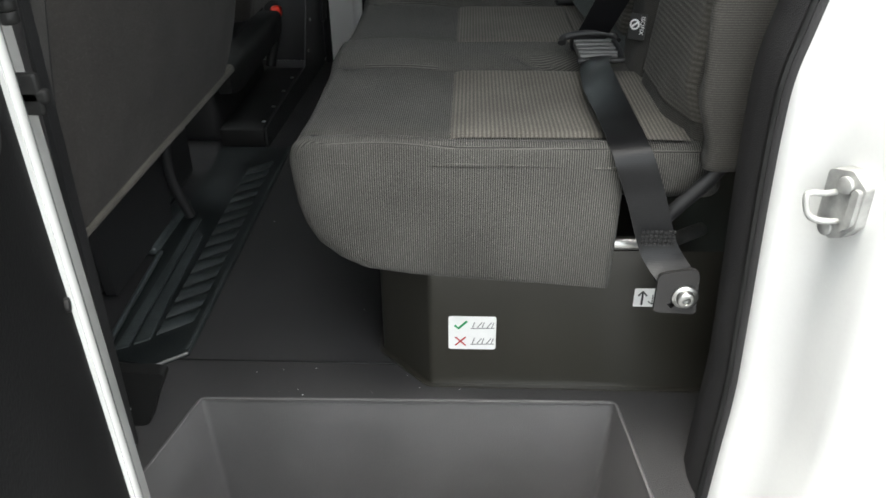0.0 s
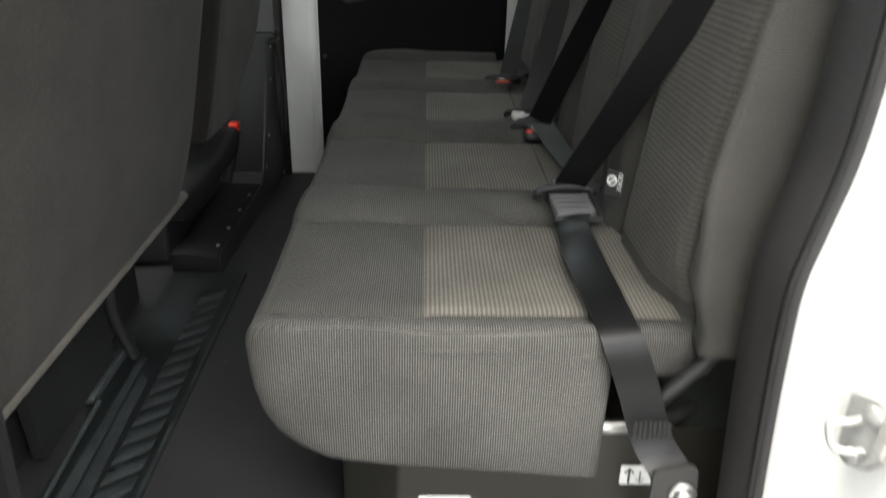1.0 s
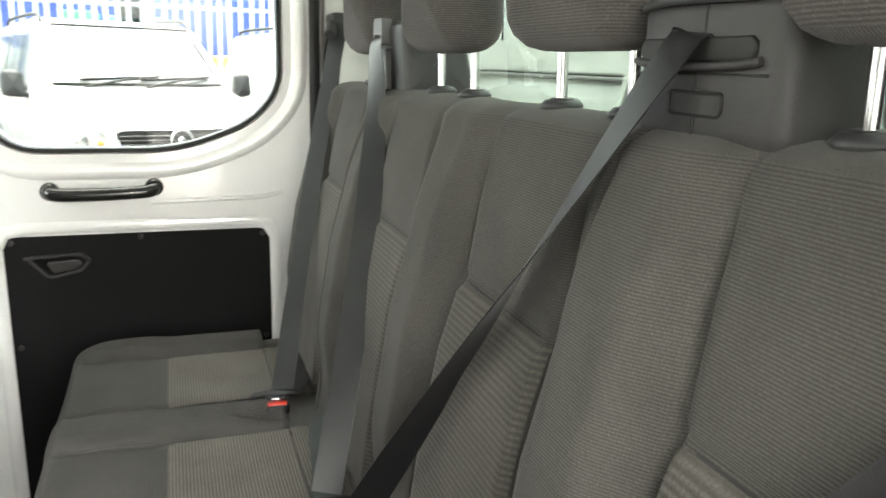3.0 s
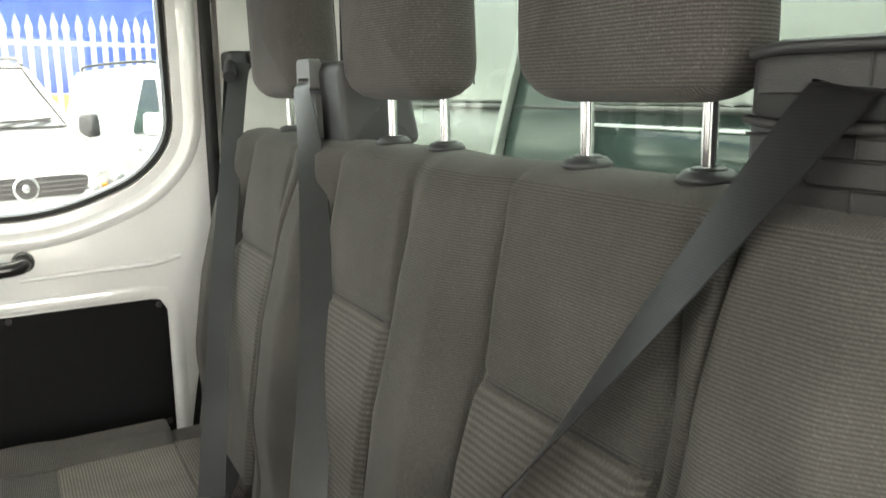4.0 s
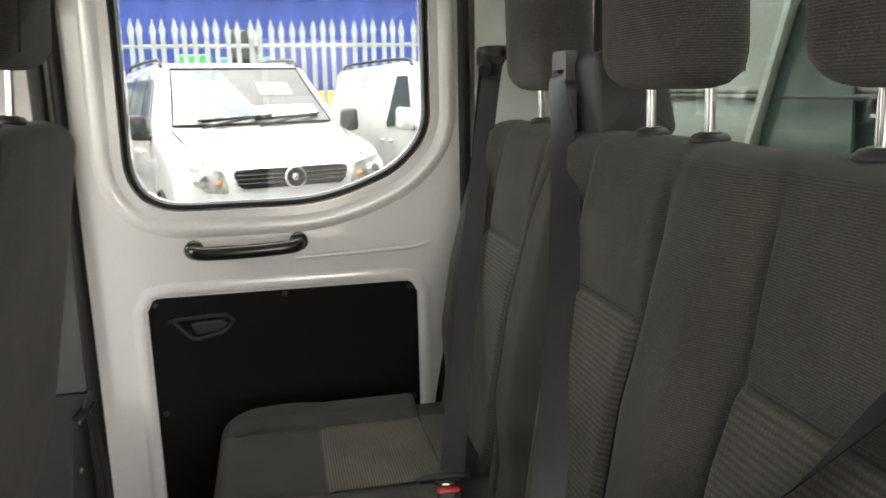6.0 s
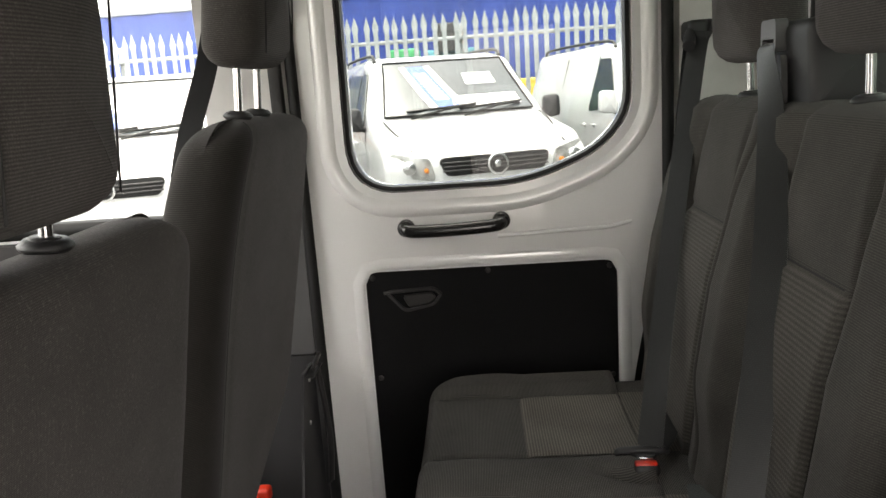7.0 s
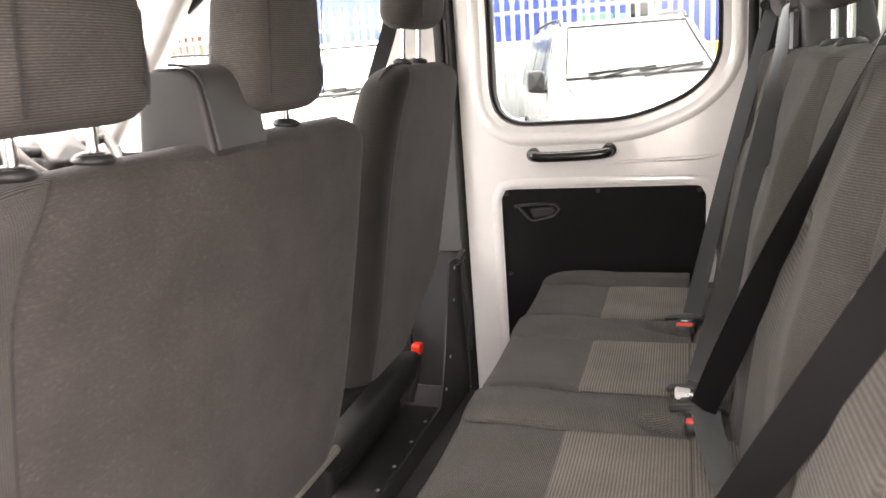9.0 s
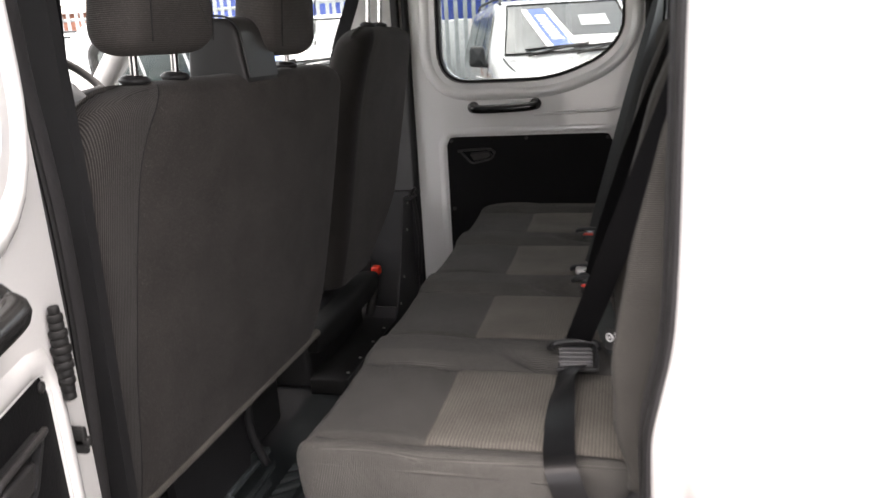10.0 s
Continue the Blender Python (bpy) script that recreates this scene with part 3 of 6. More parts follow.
def jamb(name, line, prof, label):
    """A door post: a cross-section of (x, y) offsets carried along (x, y, z) points."""
    bm = bmesh.new()
    loops = [[bm.verts.new((p[0] + q[0], p[1] + q[1], p[2])) for q in prof] for p in line]
    for a, b in zip(loops, loops[1:]):
        for i in range(len(a)):
            bm.faces.new((a[i - 1], a[i], b[i], b[i - 1]))
    return tagged(part(name, auto_sharp(finish(bm), 50), M_WHITE), label, "pillar", kind="structure")


# rear post: the doorway's edge bows forwards at mid height
REAR_EDGE = [(0.378, 1.66), (0.374, 1.14), (0.373, 0.98), (0.372, 0.82), (0.368, 0.72), (0.356, 0.65), (0.347, 0.60), (0.346, 0.55), (0.350, 0.45), (0.359, 0.30), (0.364, 0.20), (0.363, 0.10), (0.362, 0.0), (0.362, -0.30)]
rear_line = catmull([(x, 0.17, z) for x, z in REAR_EDGE], 5)
post_rear = jamb("post_rear", rear_line, [(0.0, 0.03), (-0.004, 0.0), (0.004, -0.012), (0.020, -0.03), (0.034, -0.065), (0.040, -0.12), (0.052, -0.155), (0.075, -0.17), (0.105, -0.172), (0.12, -0.19), (0.145, -0.215), (0.19, -0.225), (0.33, -0.225), (0.33, 0.03)],
                 "white painted door post with pressed steps in the steel")
rear_seal = thing("door_seal_rear", "black rubber door seal with a soft lip on the rear post", "door seal", kind="structure")
bm = bmesh.new()
prof = [(-0.006, 0.004), (-0.012, 0.012), (-0.016, 0.028), (-0.018, 0.05), (-0.014, 0.085), (0.02, 0.105), (0.02, 0.0)]
loops = [[bm.verts.new((p[0] + q[0], p[1] + q[1], p[2])) for q in prof] for p in rear_line]
for a, b in zip(loops, loops[1:]):
    for i in range(len(a)):
        bm.faces.new((a[i - 1], a[i], b[i], b[i - 1]))
part("lip", auto_sharp(finish(bm), 60), M_TRIM, rear_seal)
part("bead", tube([(p.x - 0.012, p.y + 0.012, p.z) for p in rear_line], 0.004, seg=6), M_RUBBER, rear_seal)
tagged(part("quarter_trim_near", plate(rpoly([(0.37, 0.0, 0.02), (0.655, 0.0, 0.02), (0.655, 1.60, 0.02), (0.40, 1.60, 0.02), (0.39, 0.8, 0.1)]), [], 0, 0.025, XZ(0.262)), M_PLASTIC), "black plastic quarter trim behind the door seal", "pillar trim", kind="structure")

# front post
FRONT_EDGE = [(-0.400, 1.66), (-0.398, 1.12), (-0.391, 0.98), (-0.386, 0.88), (-0.387, 0.75), (-0.396, 0.60), (-0.405, 0.46), (-0.418, 0.28), (-0.440, 0.0), (-0.462, -0.30)]
front_line = catmull([(x, 0.10, z) for x, z in FRONT_EDGE], 5)
post_front = jamb("post_front", front_line, [(0.0, 0.03), (0.003, 0.0), (-0.006, -0.014), (-0.018, -0.03), (-0.026, -0.06), (-0.034, -0.08), (-0.05, -0.09), (-0.09, -0.10), (-0.16, -0.10), (-0.16, 0.03)],
                  "white painted front door post")
front_seal = thing("door_seal_front", "black rubber door seal with a soft lip on the front post", "door seal", kind="structure")
bm = bmesh.new()
prof = [(0.006, 0.004), (0.010, 0.014), (0.012, 0.028), (0.006, 0.042), (-0.010, 0.060), (-0.05, 0.075), (-0.08, 0.078), (-0.08, 0.0)]
loops = [[bm.verts.new((p[0] + q[0], p[1] + q[1], p[2])) for q in prof] for p in front_line]
for a, b in zip(loops, loops[1:]):
    for i in range(len(a)):
        bm.faces.new((a[i - 1], a[i], b[i], b[i - 1]))
part("lip", auto_sharp(finish(bm), 60), M_TRIM, front_seal)
part("bead", tube([(p.x + 0.010, p.y + 0.010, p.z) for p in front_line], 0.004, seg=6), M_RUBBER, front_seal)
for z in (0.66, 0.60, 0.17, 0.10):
    part("clip", disc((-0.402, 0.105, z), (1, -1, 0), 0.004, 0.004, 10), M_RUBBER, front_seal)
# inner trim behind the seal, towards the seat
tagged(part("pillar_trim_near", plate(rpoly([(-0.72, 0.0, 0.02), (-0.46, 0.0, 0.02), (-0.43, 0.9, 0.1), (-0.43, 1.60, 0.02), (-0.72, 1.60, 0.02)]), [], 0, 0.02, XZ(0.235)), M_PLASTIC), "dark plastic trim inside the front door post", "pillar trim", kind="structure")
tagged(part("sill", box(-0.60, 0.60, 0.0, 0.05, -0.30, -0.012, 0.01), M_WHITE), "white painted door sill", "sill", kind="structure")
kick = tagged(part("kick_trim", plate(rpoly([(-0.66, 0.0, 0.01), (-0.462, 0.0, 0.02), (-0.438, 0.06, 0.03), (-0.416, 0.105, 0.010), (-0.66, 0.110, 0.01)]), [], 0, 0.022, XZ(0.30)), M_RUBBER), "scuffed black plastic kick trim at the door post foot", "trim", kind="structure")
part("screw", disc((-0.487, 0.299, 0.037), (0, -1, 0), 0.005, 0.004, 12), M_STEEL, kick)


# ---- doors ----
WINDOW = [(-0.378, 1.55, 0.06), (-0.386, 0.905, 0.13), (0.06, 0.905, 0.6), (0.240, 0.976, 0.5), (0.318, 1.065, 0.3), (0.316, 1.55, 0.06)]
PANEL = [(-0.362, -0.03, 0.03), (0.273, -0.03, 0.03), (0.273, 0.706, 0.035), (-0.362, 0.706, 0.035)]


def grown(pts, d):
    """An outline moved outwards by d."""
    area = sum(pts[i - 1].x * pts[i].y - pts[i].x * pts[i - 1].y for i in range(len(pts)))
    out = []
    for i in range(len(pts)):
        t = pts[(i + 1) % len(pts)] - pts[i - 1]
        q = Vector((t.y, -t.x)).normalized() * (1 if area > 0 else -1)
        out.append(pts[i] + q * d)
    return out


def cab_door(name, label, at, edge=-0.485):
    """A steel crew door seen from inside: u along the van, w towards the cab. Its closed inner face is the plane w = 0."""
    d = thing(name, label, "door", at, kind="structure")
    put = lambda u, v, w: Vector((u, -w, v))
    win = resample(rpoly(WINDOW, 10), 90)
    pan = rpoly(PANEL, 6)
    part("shell", plate(rpoly([(edge, -0.11, 0.04), (0.388, -0.11, 0.04), (0.388, 1.605, 0.06), (edge, 1.605, 0.06)]), [win, pan], -0.018, 0.0, put), M_WHITE, d)
    part("skin", plate(rpoly([(edge - 0.005, -0.13, 0.04), (0.393, -0.13, 0.04), (0.393, 1.61, 0.06), (edge - 0.005, 1.61, 0.06)]), [grown(win, -0.012)], -0.075, -0.058, put), M_WHITE, d)
    # folded steel between the two skins, round the window
    bm = bmesh.new()
    prof = [(0.062, 0.0), (0.056, 0.005), (0.046, 0.009), (0.036, 0.008), (0.026, 0.002), (0.012, -0.004), (0.004, -0.008), (0.0, -0.02), (-0.012, -0.058)]
    loops = [[bm.verts.new(put(p.x, p.y, w)) for p in grown(win, g)] for g, w in prof]
    for a, b in zip(loops, loops[1:]):
        for i in range(len(a)):
            bm.faces.new((a[i - 1], a[i], b[i], b[i - 1]))
    part("window_reveal", finish(bm), M_WHITE, d)
    w = part("window", plate(grown(win, -0.003), [grown(win, -0.013)], -0.05, -0.012, put), M_RUBBER, d, "fixed window in a black rubber frame")
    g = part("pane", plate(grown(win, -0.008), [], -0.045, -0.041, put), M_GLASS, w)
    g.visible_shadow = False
    # pressed ridge above the board and rolled rim round it
    part("ridge", tube(catmull([put(-0.02, 0.782, -0.002), put(0.15, 0.787, 0.001), put(0.25, 0.790, 0.002), put(0.31, 0.800, -0.003)], 6), 0.006, flat=1.0), M_WHITE, d)
    bm = bmesh.new()
    rim = resample(rpoly(PANEL, 6), 80)
    loops = [[bm.verts.new(put(p.x, p.y, h)) for p in grown(rim, g)] for g, h in ((0.034, 0.0), (0.026, 0.0035), (0.014, 0.004), (0.004, 0.001), (0.0, -0.006), (0.0, -0.018))]
    for a, b in zip(loops, loops[1:]):
        for i in range(len(a)):
            bm.faces.new((a[i - 1], a[i], b[i], b[i - 1]))
    part("rim", finish(bm), M_WHITE, d)
    board = part("board", plate(pan, [], -0.016, -0.004, put), M_PANEL, d, "black grained board")
    for u, v in ((-0.345, 0.69), (-0.05, 0.695), (0.255, 0.69), (-0.345, 0.42), (0.258, 0.40)):
        part("screw", disc(put(u, v, -0.004), (0, -1, 0), 0.007, 0.004, 12), M_PLASTIC_GREY, board)
    # inside release: a recessed bowl under a brow, with a pull lever
    ro = resample(rpoly([(-0.320, 0.655, 0.012), (-0.190, 0.660, 0.02), (-0.166, 0.642, 0.02), (-0.190, 0.612, 0.03), (-0.268, 0.596, 0.03), (-0.290, 0.622, 0.03)], 6), 60)
    rel = part("release_handle", plate(ro, [grown(ro, -0.007)], -0.004, 0.005, put), M_PLASTIC, d, "black recessed release handle")
    part("bowl", plate(grown(ro, -0.0065), [], -0.014, -0.006, put), M_RUBBER, rel)
    part("brow", tube(catmull([put(-0.318, 0.650, 0.003), put(-0.290, 0.654, 0.007), put(-0.235, 0.657, 0.008), put(-0.190, 0.655, 0.006), put(-0.172, 0.640, 0.003)], 6), 0.0045, seg=8), M_PLASTIC_GREY, rel)
    part("lever", pillow(resample(rpoly([(-0.272, 0.642, 0.008), (-0.196, 0.648, 0.010), (-0.182, 0.632, 0.010), (-0.205, 0.617, 0.012), (-0.256, 0.611, 0.010)]), 36), 0.014, 0.005, lambda u, v, w: put(u, v, w + 0.002 + 0.05 * (v - 0.611))), M_PLASTIC_GREY, rel)
    # grab handle
    gh = part("grab_handle", tube(catmull([put(-0.248, 0.820, 0.0), put(-0.247, 0.817, 0.022), put(-0.225, 0.812, 0.036), put(-0.128, 0.812, 0.040), put(-0.03, 0.816, 0.036), put(-0.010, 0.822, 0.022), put(-0.008, 0.826, 0.0)], 8), 0.0165, seg=12), M_GLOSS, d)
    for u, v in ((-0.246, 0.818), (-0.010, 0.824)):
        part("end_cap", disc(put(u, v, 0.0), (0, -1, 0), 0.022, 0.03, 16, 0.4), M_GLOSS, gh)
    return d


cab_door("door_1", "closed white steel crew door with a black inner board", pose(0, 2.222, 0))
seal_pts = rpoly([(-0.492, -0.12, 0.05), (0.396, -0.12, 0.05), (0.396, 1.60, 0.06), (-0.492, 1.60, 0.06)])
tagged(part("door_seal_far", tube([(p.x, 2.205, p.y) for p in seal_pts], 0.014, True, 10), M_RUBBER), "black rubber seal round the far doorway", "door seal", kind="structure")
# near door, swung open towards the front; its hinge edge is by the front post
near_at = pose(-0.370, 0.109, 0.03, 0, 0, -69.0) @ Matrix.Diagonal((1, -1, 1, 1)) @ pose(0.475, 0, 0)
cab_door("door_2", "open white steel crew door with a black inner board", near_at, -0.445)
loom = thing("cable_gaiter", "black ribbed rubber cable gaiter between post and door", "gaiter", pose(0.006, -0.030, -0.068))
for i in range(12):
    swell = 0.45 + 0.55 * math.sin(math.pi * (i + 1.5) / 14)
    part("fold", disc((-0.336 + 0.0004 * i, 0.062 - 0.0006 * i, 0.868 - i * 0.0095), (0.08, 0, -1), (0.0115 if i % 2 else 0.0100) * swell, 0.0095, 14), M_RUBBER, loom)
part("sleeve", tube(catmull([(-0.338, 0.062, 0.81), (-0.352, 0.066, 0.81), (-0.372, 0.072, 0.81)], 4), 0.009, seg=10), M_RUBBER, loom)
chk = thing("door_check_clip", "small black clip beside the front door post", "clip", pose(0.004, -0.020, -0.045))
part("clip", join(box(-0.352, -0.326, 0.050, 0.058, 0.654, 0.690, 0.003), box(-0.352, -0.321, 0.050, 0.060, 0.664, 0.676, 0.003)), M_RUBBER, chk)

# striker on the rear post
st = thing("door_striker", "steel door striker loop bolted to the white post", "striker")
sp = lambda u, v, w: Vector((0.371 - w * 0.93 + u * 0.36, 0.082 - w * 0.36 - u * 0.93, 0.510 + v * 0.84))
part("base_plate", plate(rpoly([(-0.018, -0.026, 0.006), (0.000, -0.043, 0.006), (0.014, -0.034, 0.006), (0.026, -0.016, 0.006), (0.026, 0.030, 0.006), (0.008, 0.043, 0.006), (-0.018, 0.034, 0.008)]), [], -0.018, 0.005, sp), M_ZINC, st)
part("shoulder", plate(rpoly([(0.012, -0.030, 0.004), (0.024, -0.012, 0.004), (0.024, 0.028, 0.004), (0.016, 0.028, 0.004), (0.016, -0.008, 0.004)]), [], 0.004, 0.010, sp), M_ZINC, st)
part("loop", tube(catmull([sp(-0.004, 0.012, 0.0), sp(-0.006, 0.012, 0.016), sp(-0.010, 0.013, 0.029), sp(-0.010, 0.008, 0.033), sp(-0.006, -0.010, 0.030), sp(-0.002, -0.017, 0.022), sp(0.004, -0.018, 0.010), sp(0.006, -0.018, 0.0)], 6), 0.0032, seg=10), M_ZINC, st)
for u, v in ((0.006, 0.026), (-0.004, -0.030)):
    part("bolt", disc(sp(u, v, 0.005), (-0.93, -0.36, 0), 0.0085, 0.004, 14), M_ZINC, st)

# ---- rear bench ----
bench = thing("rear_bench_seat", "four-place bench seat in charcoal cloth with paler woven inserts", "bench seat")
Y0, Y1 = 0.305, 2.09
INS = [(0.362, 0.647), (0.806, 1.086), (1.248, 1.541), (1.694, 1.974)]   # woven inserts of the four places
BACK_IN = [(0.365, 0.610), (0.798, 1.043), (1.237, 1.480), (1.680, 1.925)]  # sunk centre panels of the backrest


def seat_top(x, y):
    """Height of the cushion's top."""
    z = 0.458
    near = min(abs(y - 0.5 * (a + b)) - 0.5 * (b - a) for a, b in INS)
    z += 0.013 * smooth(0.0, 0.05, near) - 0.004 * smooth(0.0, -0.12, near)
    front = smooth(-0.03, -0.005, x)
    for a, b in INS:
        for e in (a, b):
            z -= (0.005 * front + 0.010 * smooth(-0.20, -0.13, x) * (1 - front)) * gauss(y - e, 0.009)
        if a - 0.004 < y < b + 0.004:
            z -= 0.005 * gauss(x + 0.001, 0.006)
    # pockets for the buckles
    for xc, yc in ((0.165, 0.680), (0.168, 1.125), (0.185, 1.600)):
        z -= 0.034 * gauss(x - xc, 0.055) * gauss(y - yc - 0.25 * (xc - x), 0.021)
    z += 0.006 * math.sin(max(0, min(1, (x + 0.2) / 0.2)) * math.pi)
    z += 0.0015 * noise.noise((x * 6, y * 6, 0))
    return z


def cushion_shell():
    """Cushion as a profile in x, z carried across in y."""
    nu = 380
    bm = bmesh.new()
    rows = []
    prof = []
    for k in range(27):
        prof.append(("top", 0.225 - 0.405 * k / 26))
    for k in range(1, 9):
        a = math.pi / 2 * k / 8
        prof.append(("arc", a))
    for x, z in ((-0.203, 0.400), (-0.200, 0.375), (-0.192, 0.345), (-0.178, 0.320), (-0.155, 0.300), (-0.125, 0.285), (-0.06, 0.275), (0.06, 0.266), (0.222, 0.258)):
        prof.append(("pt", x, z))
    ys = [Y0 + (Y1 - Y0) * i / nu for i in range(nu + 1)]
    r = 0.020
    ends = [(math.pi / 2 * k / 5) for k in range(6)]
    seq = sorted([(Y0 + r * (1 - math.cos(a)), r * (1 - math.sin(a))) for a in ends]) + [(y, 0) for y in ys if Y0 + r < y < Y1 - r] + sorted([(Y1 - r * (1 - math.cos(a)), r * (1 - math.sin(a))) for a in ends])
    for y, ins in seq:
        row = []
        for p in prof:
            if p[0] == "top":
                x, z = p[1], seat_top(p[1], y)
            elif p[0] == "arc":
                zt = seat_top(-0.18, y)
                x, z = -0.18 - 0.025 * math.sin(p[1]), zt - 0.035 * (1 - math.cos(p[1]))
            else:
                x, z = p[1], p[2]
            cx, cz = 0.02, 0.36
            d = Vector((x - cx, z - cz))
            d *= max(0.0, 1 - ins / max(0.05, d.length))
            # corners rounded in plan
            back = 0.0
            for far, rr in ((Y1, 0.10), (Y0, 0.045)):
                q = max(0.0, 1 - abs(y - far) / rr)
                back += rr * (1 - math.sqrt(1 - q * q))
            row.append(bm.verts.new((cx + d.x + back * smooth(0.12, -0.19, cx + d.x), y, cz + d.y)))
        rows.append(row)
    for a, b in zip(rows, rows[1:]):
        for k in range(1, len(a)):
            bm.faces.new((a[k - 1], a[k], b[k], b[k - 1]))
        bm.faces.new((a[-1], a[0], b[0], b[-1]))
    for row in (rows[0], rows[-1]):
        cy = row[0].co.y + (-0.008 if row is rows[0] else 0.008)
        m = bm.verts.new((0.02, cy, 0.36))
        mid = [bm.verts.new((0.02 + (v.co.x - 0.02) * 0.6, row[0].co.y + (-0.006 if row is rows[0] else 0.006), 0.36 + (v.co.z - 0.36) * 0.6)) for v in row]
        for k in range(len(row)):
            bm.faces.new((row[k - 1], row[k], mid[k], mid[k - 1]))
            bm.faces.new((mid[k - 1], mid[k], m))
    return finish(bm)


cushion = part("cushion", cushion_shell(), M_CLOTH, bench)
# side cheek cloth on the near end, with its piping seam
part("piping", tube(catmull([(0.216, 0.3055, 0.440), (0.10, 0.3045, 0.443), (-0.05, 0.3045, 0.444), (-0.13, 0.306, 0.444), (-0.165, 0.311, 0.441), (-0.186, 0.323, 0.432)], 6), 0.0028, seg=6), M_CLOTH, cushion)
part("rear_pad", box(0.222, 0.360, 0.345, Y1 - 0.02, 0.375, 0.450, 0.02, 3), M_CLOTH, bench)
for a, b in INS:
    for e in (a, b):
        part("seam", tube([(x, e, seat_top(x, e) + 0.0006) for x in [-0.178 + 0.0178 * k for k in range(11)]], 0.0013, seg=5), M_SEAM, bench)
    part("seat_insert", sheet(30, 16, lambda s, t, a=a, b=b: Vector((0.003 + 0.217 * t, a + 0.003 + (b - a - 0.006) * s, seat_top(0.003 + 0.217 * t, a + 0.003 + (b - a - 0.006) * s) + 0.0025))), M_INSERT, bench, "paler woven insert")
    part("rear_insert", sheet(10, 6, lambda s, t, a=a, b=b: Vector((0.222 + 0.09 * t, max(a, 0.36) + (b - max(a, 0.36)) * s, 0.4575 - 0.003 * t))), M_INSERT, bench, "paler woven insert")
    part("seam", tube([(0.0, a + (b - a) * k / 10, seat_top(0.0, a + (b - a) * k / 10) + 0.001) for k in range(11)], 0.0016, seg=5), M_SEAM, bench)


def sunk(i, z):
    """Edges of a sunk centre panel, which widens a little towards the top."""
    a, b = BACK_IN[i]
    k = smooth(0.90, 1.06, z)
    return a + 0.022 * k, b + 0.010 * k


def back_face(y, z):
    """x of the backrest's front: leaning back, flatter towards the cushion; bolsters stand proud of the panels."""
    x = 0.424 - 0.25 * (1.10 - z) + 0.10 * max(0.0, 0.80 - z)
    best = 1.0
    for i in range(4):
        aa, bb = sunk(i, z)
        best = min(best, abs(y - 0.5 * (aa + bb)) - 0.5 * (bb - aa))
    x -= 0.034 * smooth(0.0, 0.065, best) * smooth(2.075, 2.03, y) * (0.40 + 0.60 * smooth(1.10, 0.93, z)) * (0.25 + 0.75 * smooth(0.50, 0.66, z))
    x += 0.011 * gauss(best, 0.007) * smooth(1.085, 1.00, z)
    if best < 0:
        x += 0.006 * gauss(z - 0.886, 0.007) - 0.007 * math.sin(math.pi * max(0, min(1, (z - 0.47) / 0.415))) - 0.005 * math.sin(math.pi * max(0, min(1, (z - 0.89) / 0.20)))
    x -= 0.004 * smooth(0.885, 0.875, z) * smooth(0.0, -0.01, best)
    x += 0.028 * smooth(0.53, 0.45, z) * smooth(0.47, 0.36, y)
    return x + 0.0015 * noise.noise((y * 7, z * 7, 2))


def back_shell(y0, y1):
    nu = int((y1 - y0) / 0.006)
    zs = [0.44 + 0.01 * i for i in range(63)]
    bm = bmesh.new()
    rows = []
    r = 0.014
    seq = [(y0 + r * (1 - math.cos(a)), r * (1 - math.sin(a))) for a in (math.pi / 2 * k / 5 for k in range(6))]
    seq += [(y0 + r + (y1 - y0 - 2 * r) * i / nu, 0) for i in range(1, nu)]
    seq += [(y1 - r * (1 - math.cos(a)), r * (1 - math.sin(a))) for a in (math.pi / 2 * (5 - k) / 5 for k in range(6))]
    for y, ins in seq:
        row = [(back_face(y, z) + ins, z) for z in zs]
        top = row[-1][0]
        for k in range(1, 9):
            a = math.pi * k / 9
            row.append((top + 0.066 * (1 - math.cos(a)), 1.062 + (0.036 - ins) * math.sin(a)))
        row += [(top + 0.132 - ins, 1.04), (0.430 - ins, 0.44)]
        rows.append([bm.verts.new((x, y, z)) for x, z in row])
    for a, b in zip(rows, rows[1:]):
        for k in range(len(a)):
            bm.faces.new((a[k - 1], a[k], b[k], b[k - 1]))
    bm.faces.new(rows[0])
    bm.faces.new(rows[-1])
    return finish(bm)


for y0, y1 in ((0.300, 0.765), (0.767, 1.612), (1.614, 2.070)):
    part("backrest", back_shell(y0, y1), M_BACK, bench)
for a, b in BACK_IN:
    def ins_put(s, t, i=BACK_IN.index((a, b))):
        z = 0.475 + 0.409 * t
        aa, bb = sunk(i, z)
        y = aa + 0.004 + (bb - aa - 0.008) * s
        return Vector((back_face(y, z) - 0.0025, y, z))
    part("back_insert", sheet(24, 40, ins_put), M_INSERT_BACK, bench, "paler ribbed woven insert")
    part("seam", tube([ins_put(k / 10, 1.0) for k in range(11)], 0.0016, seg=5), M_SEAM, bench)


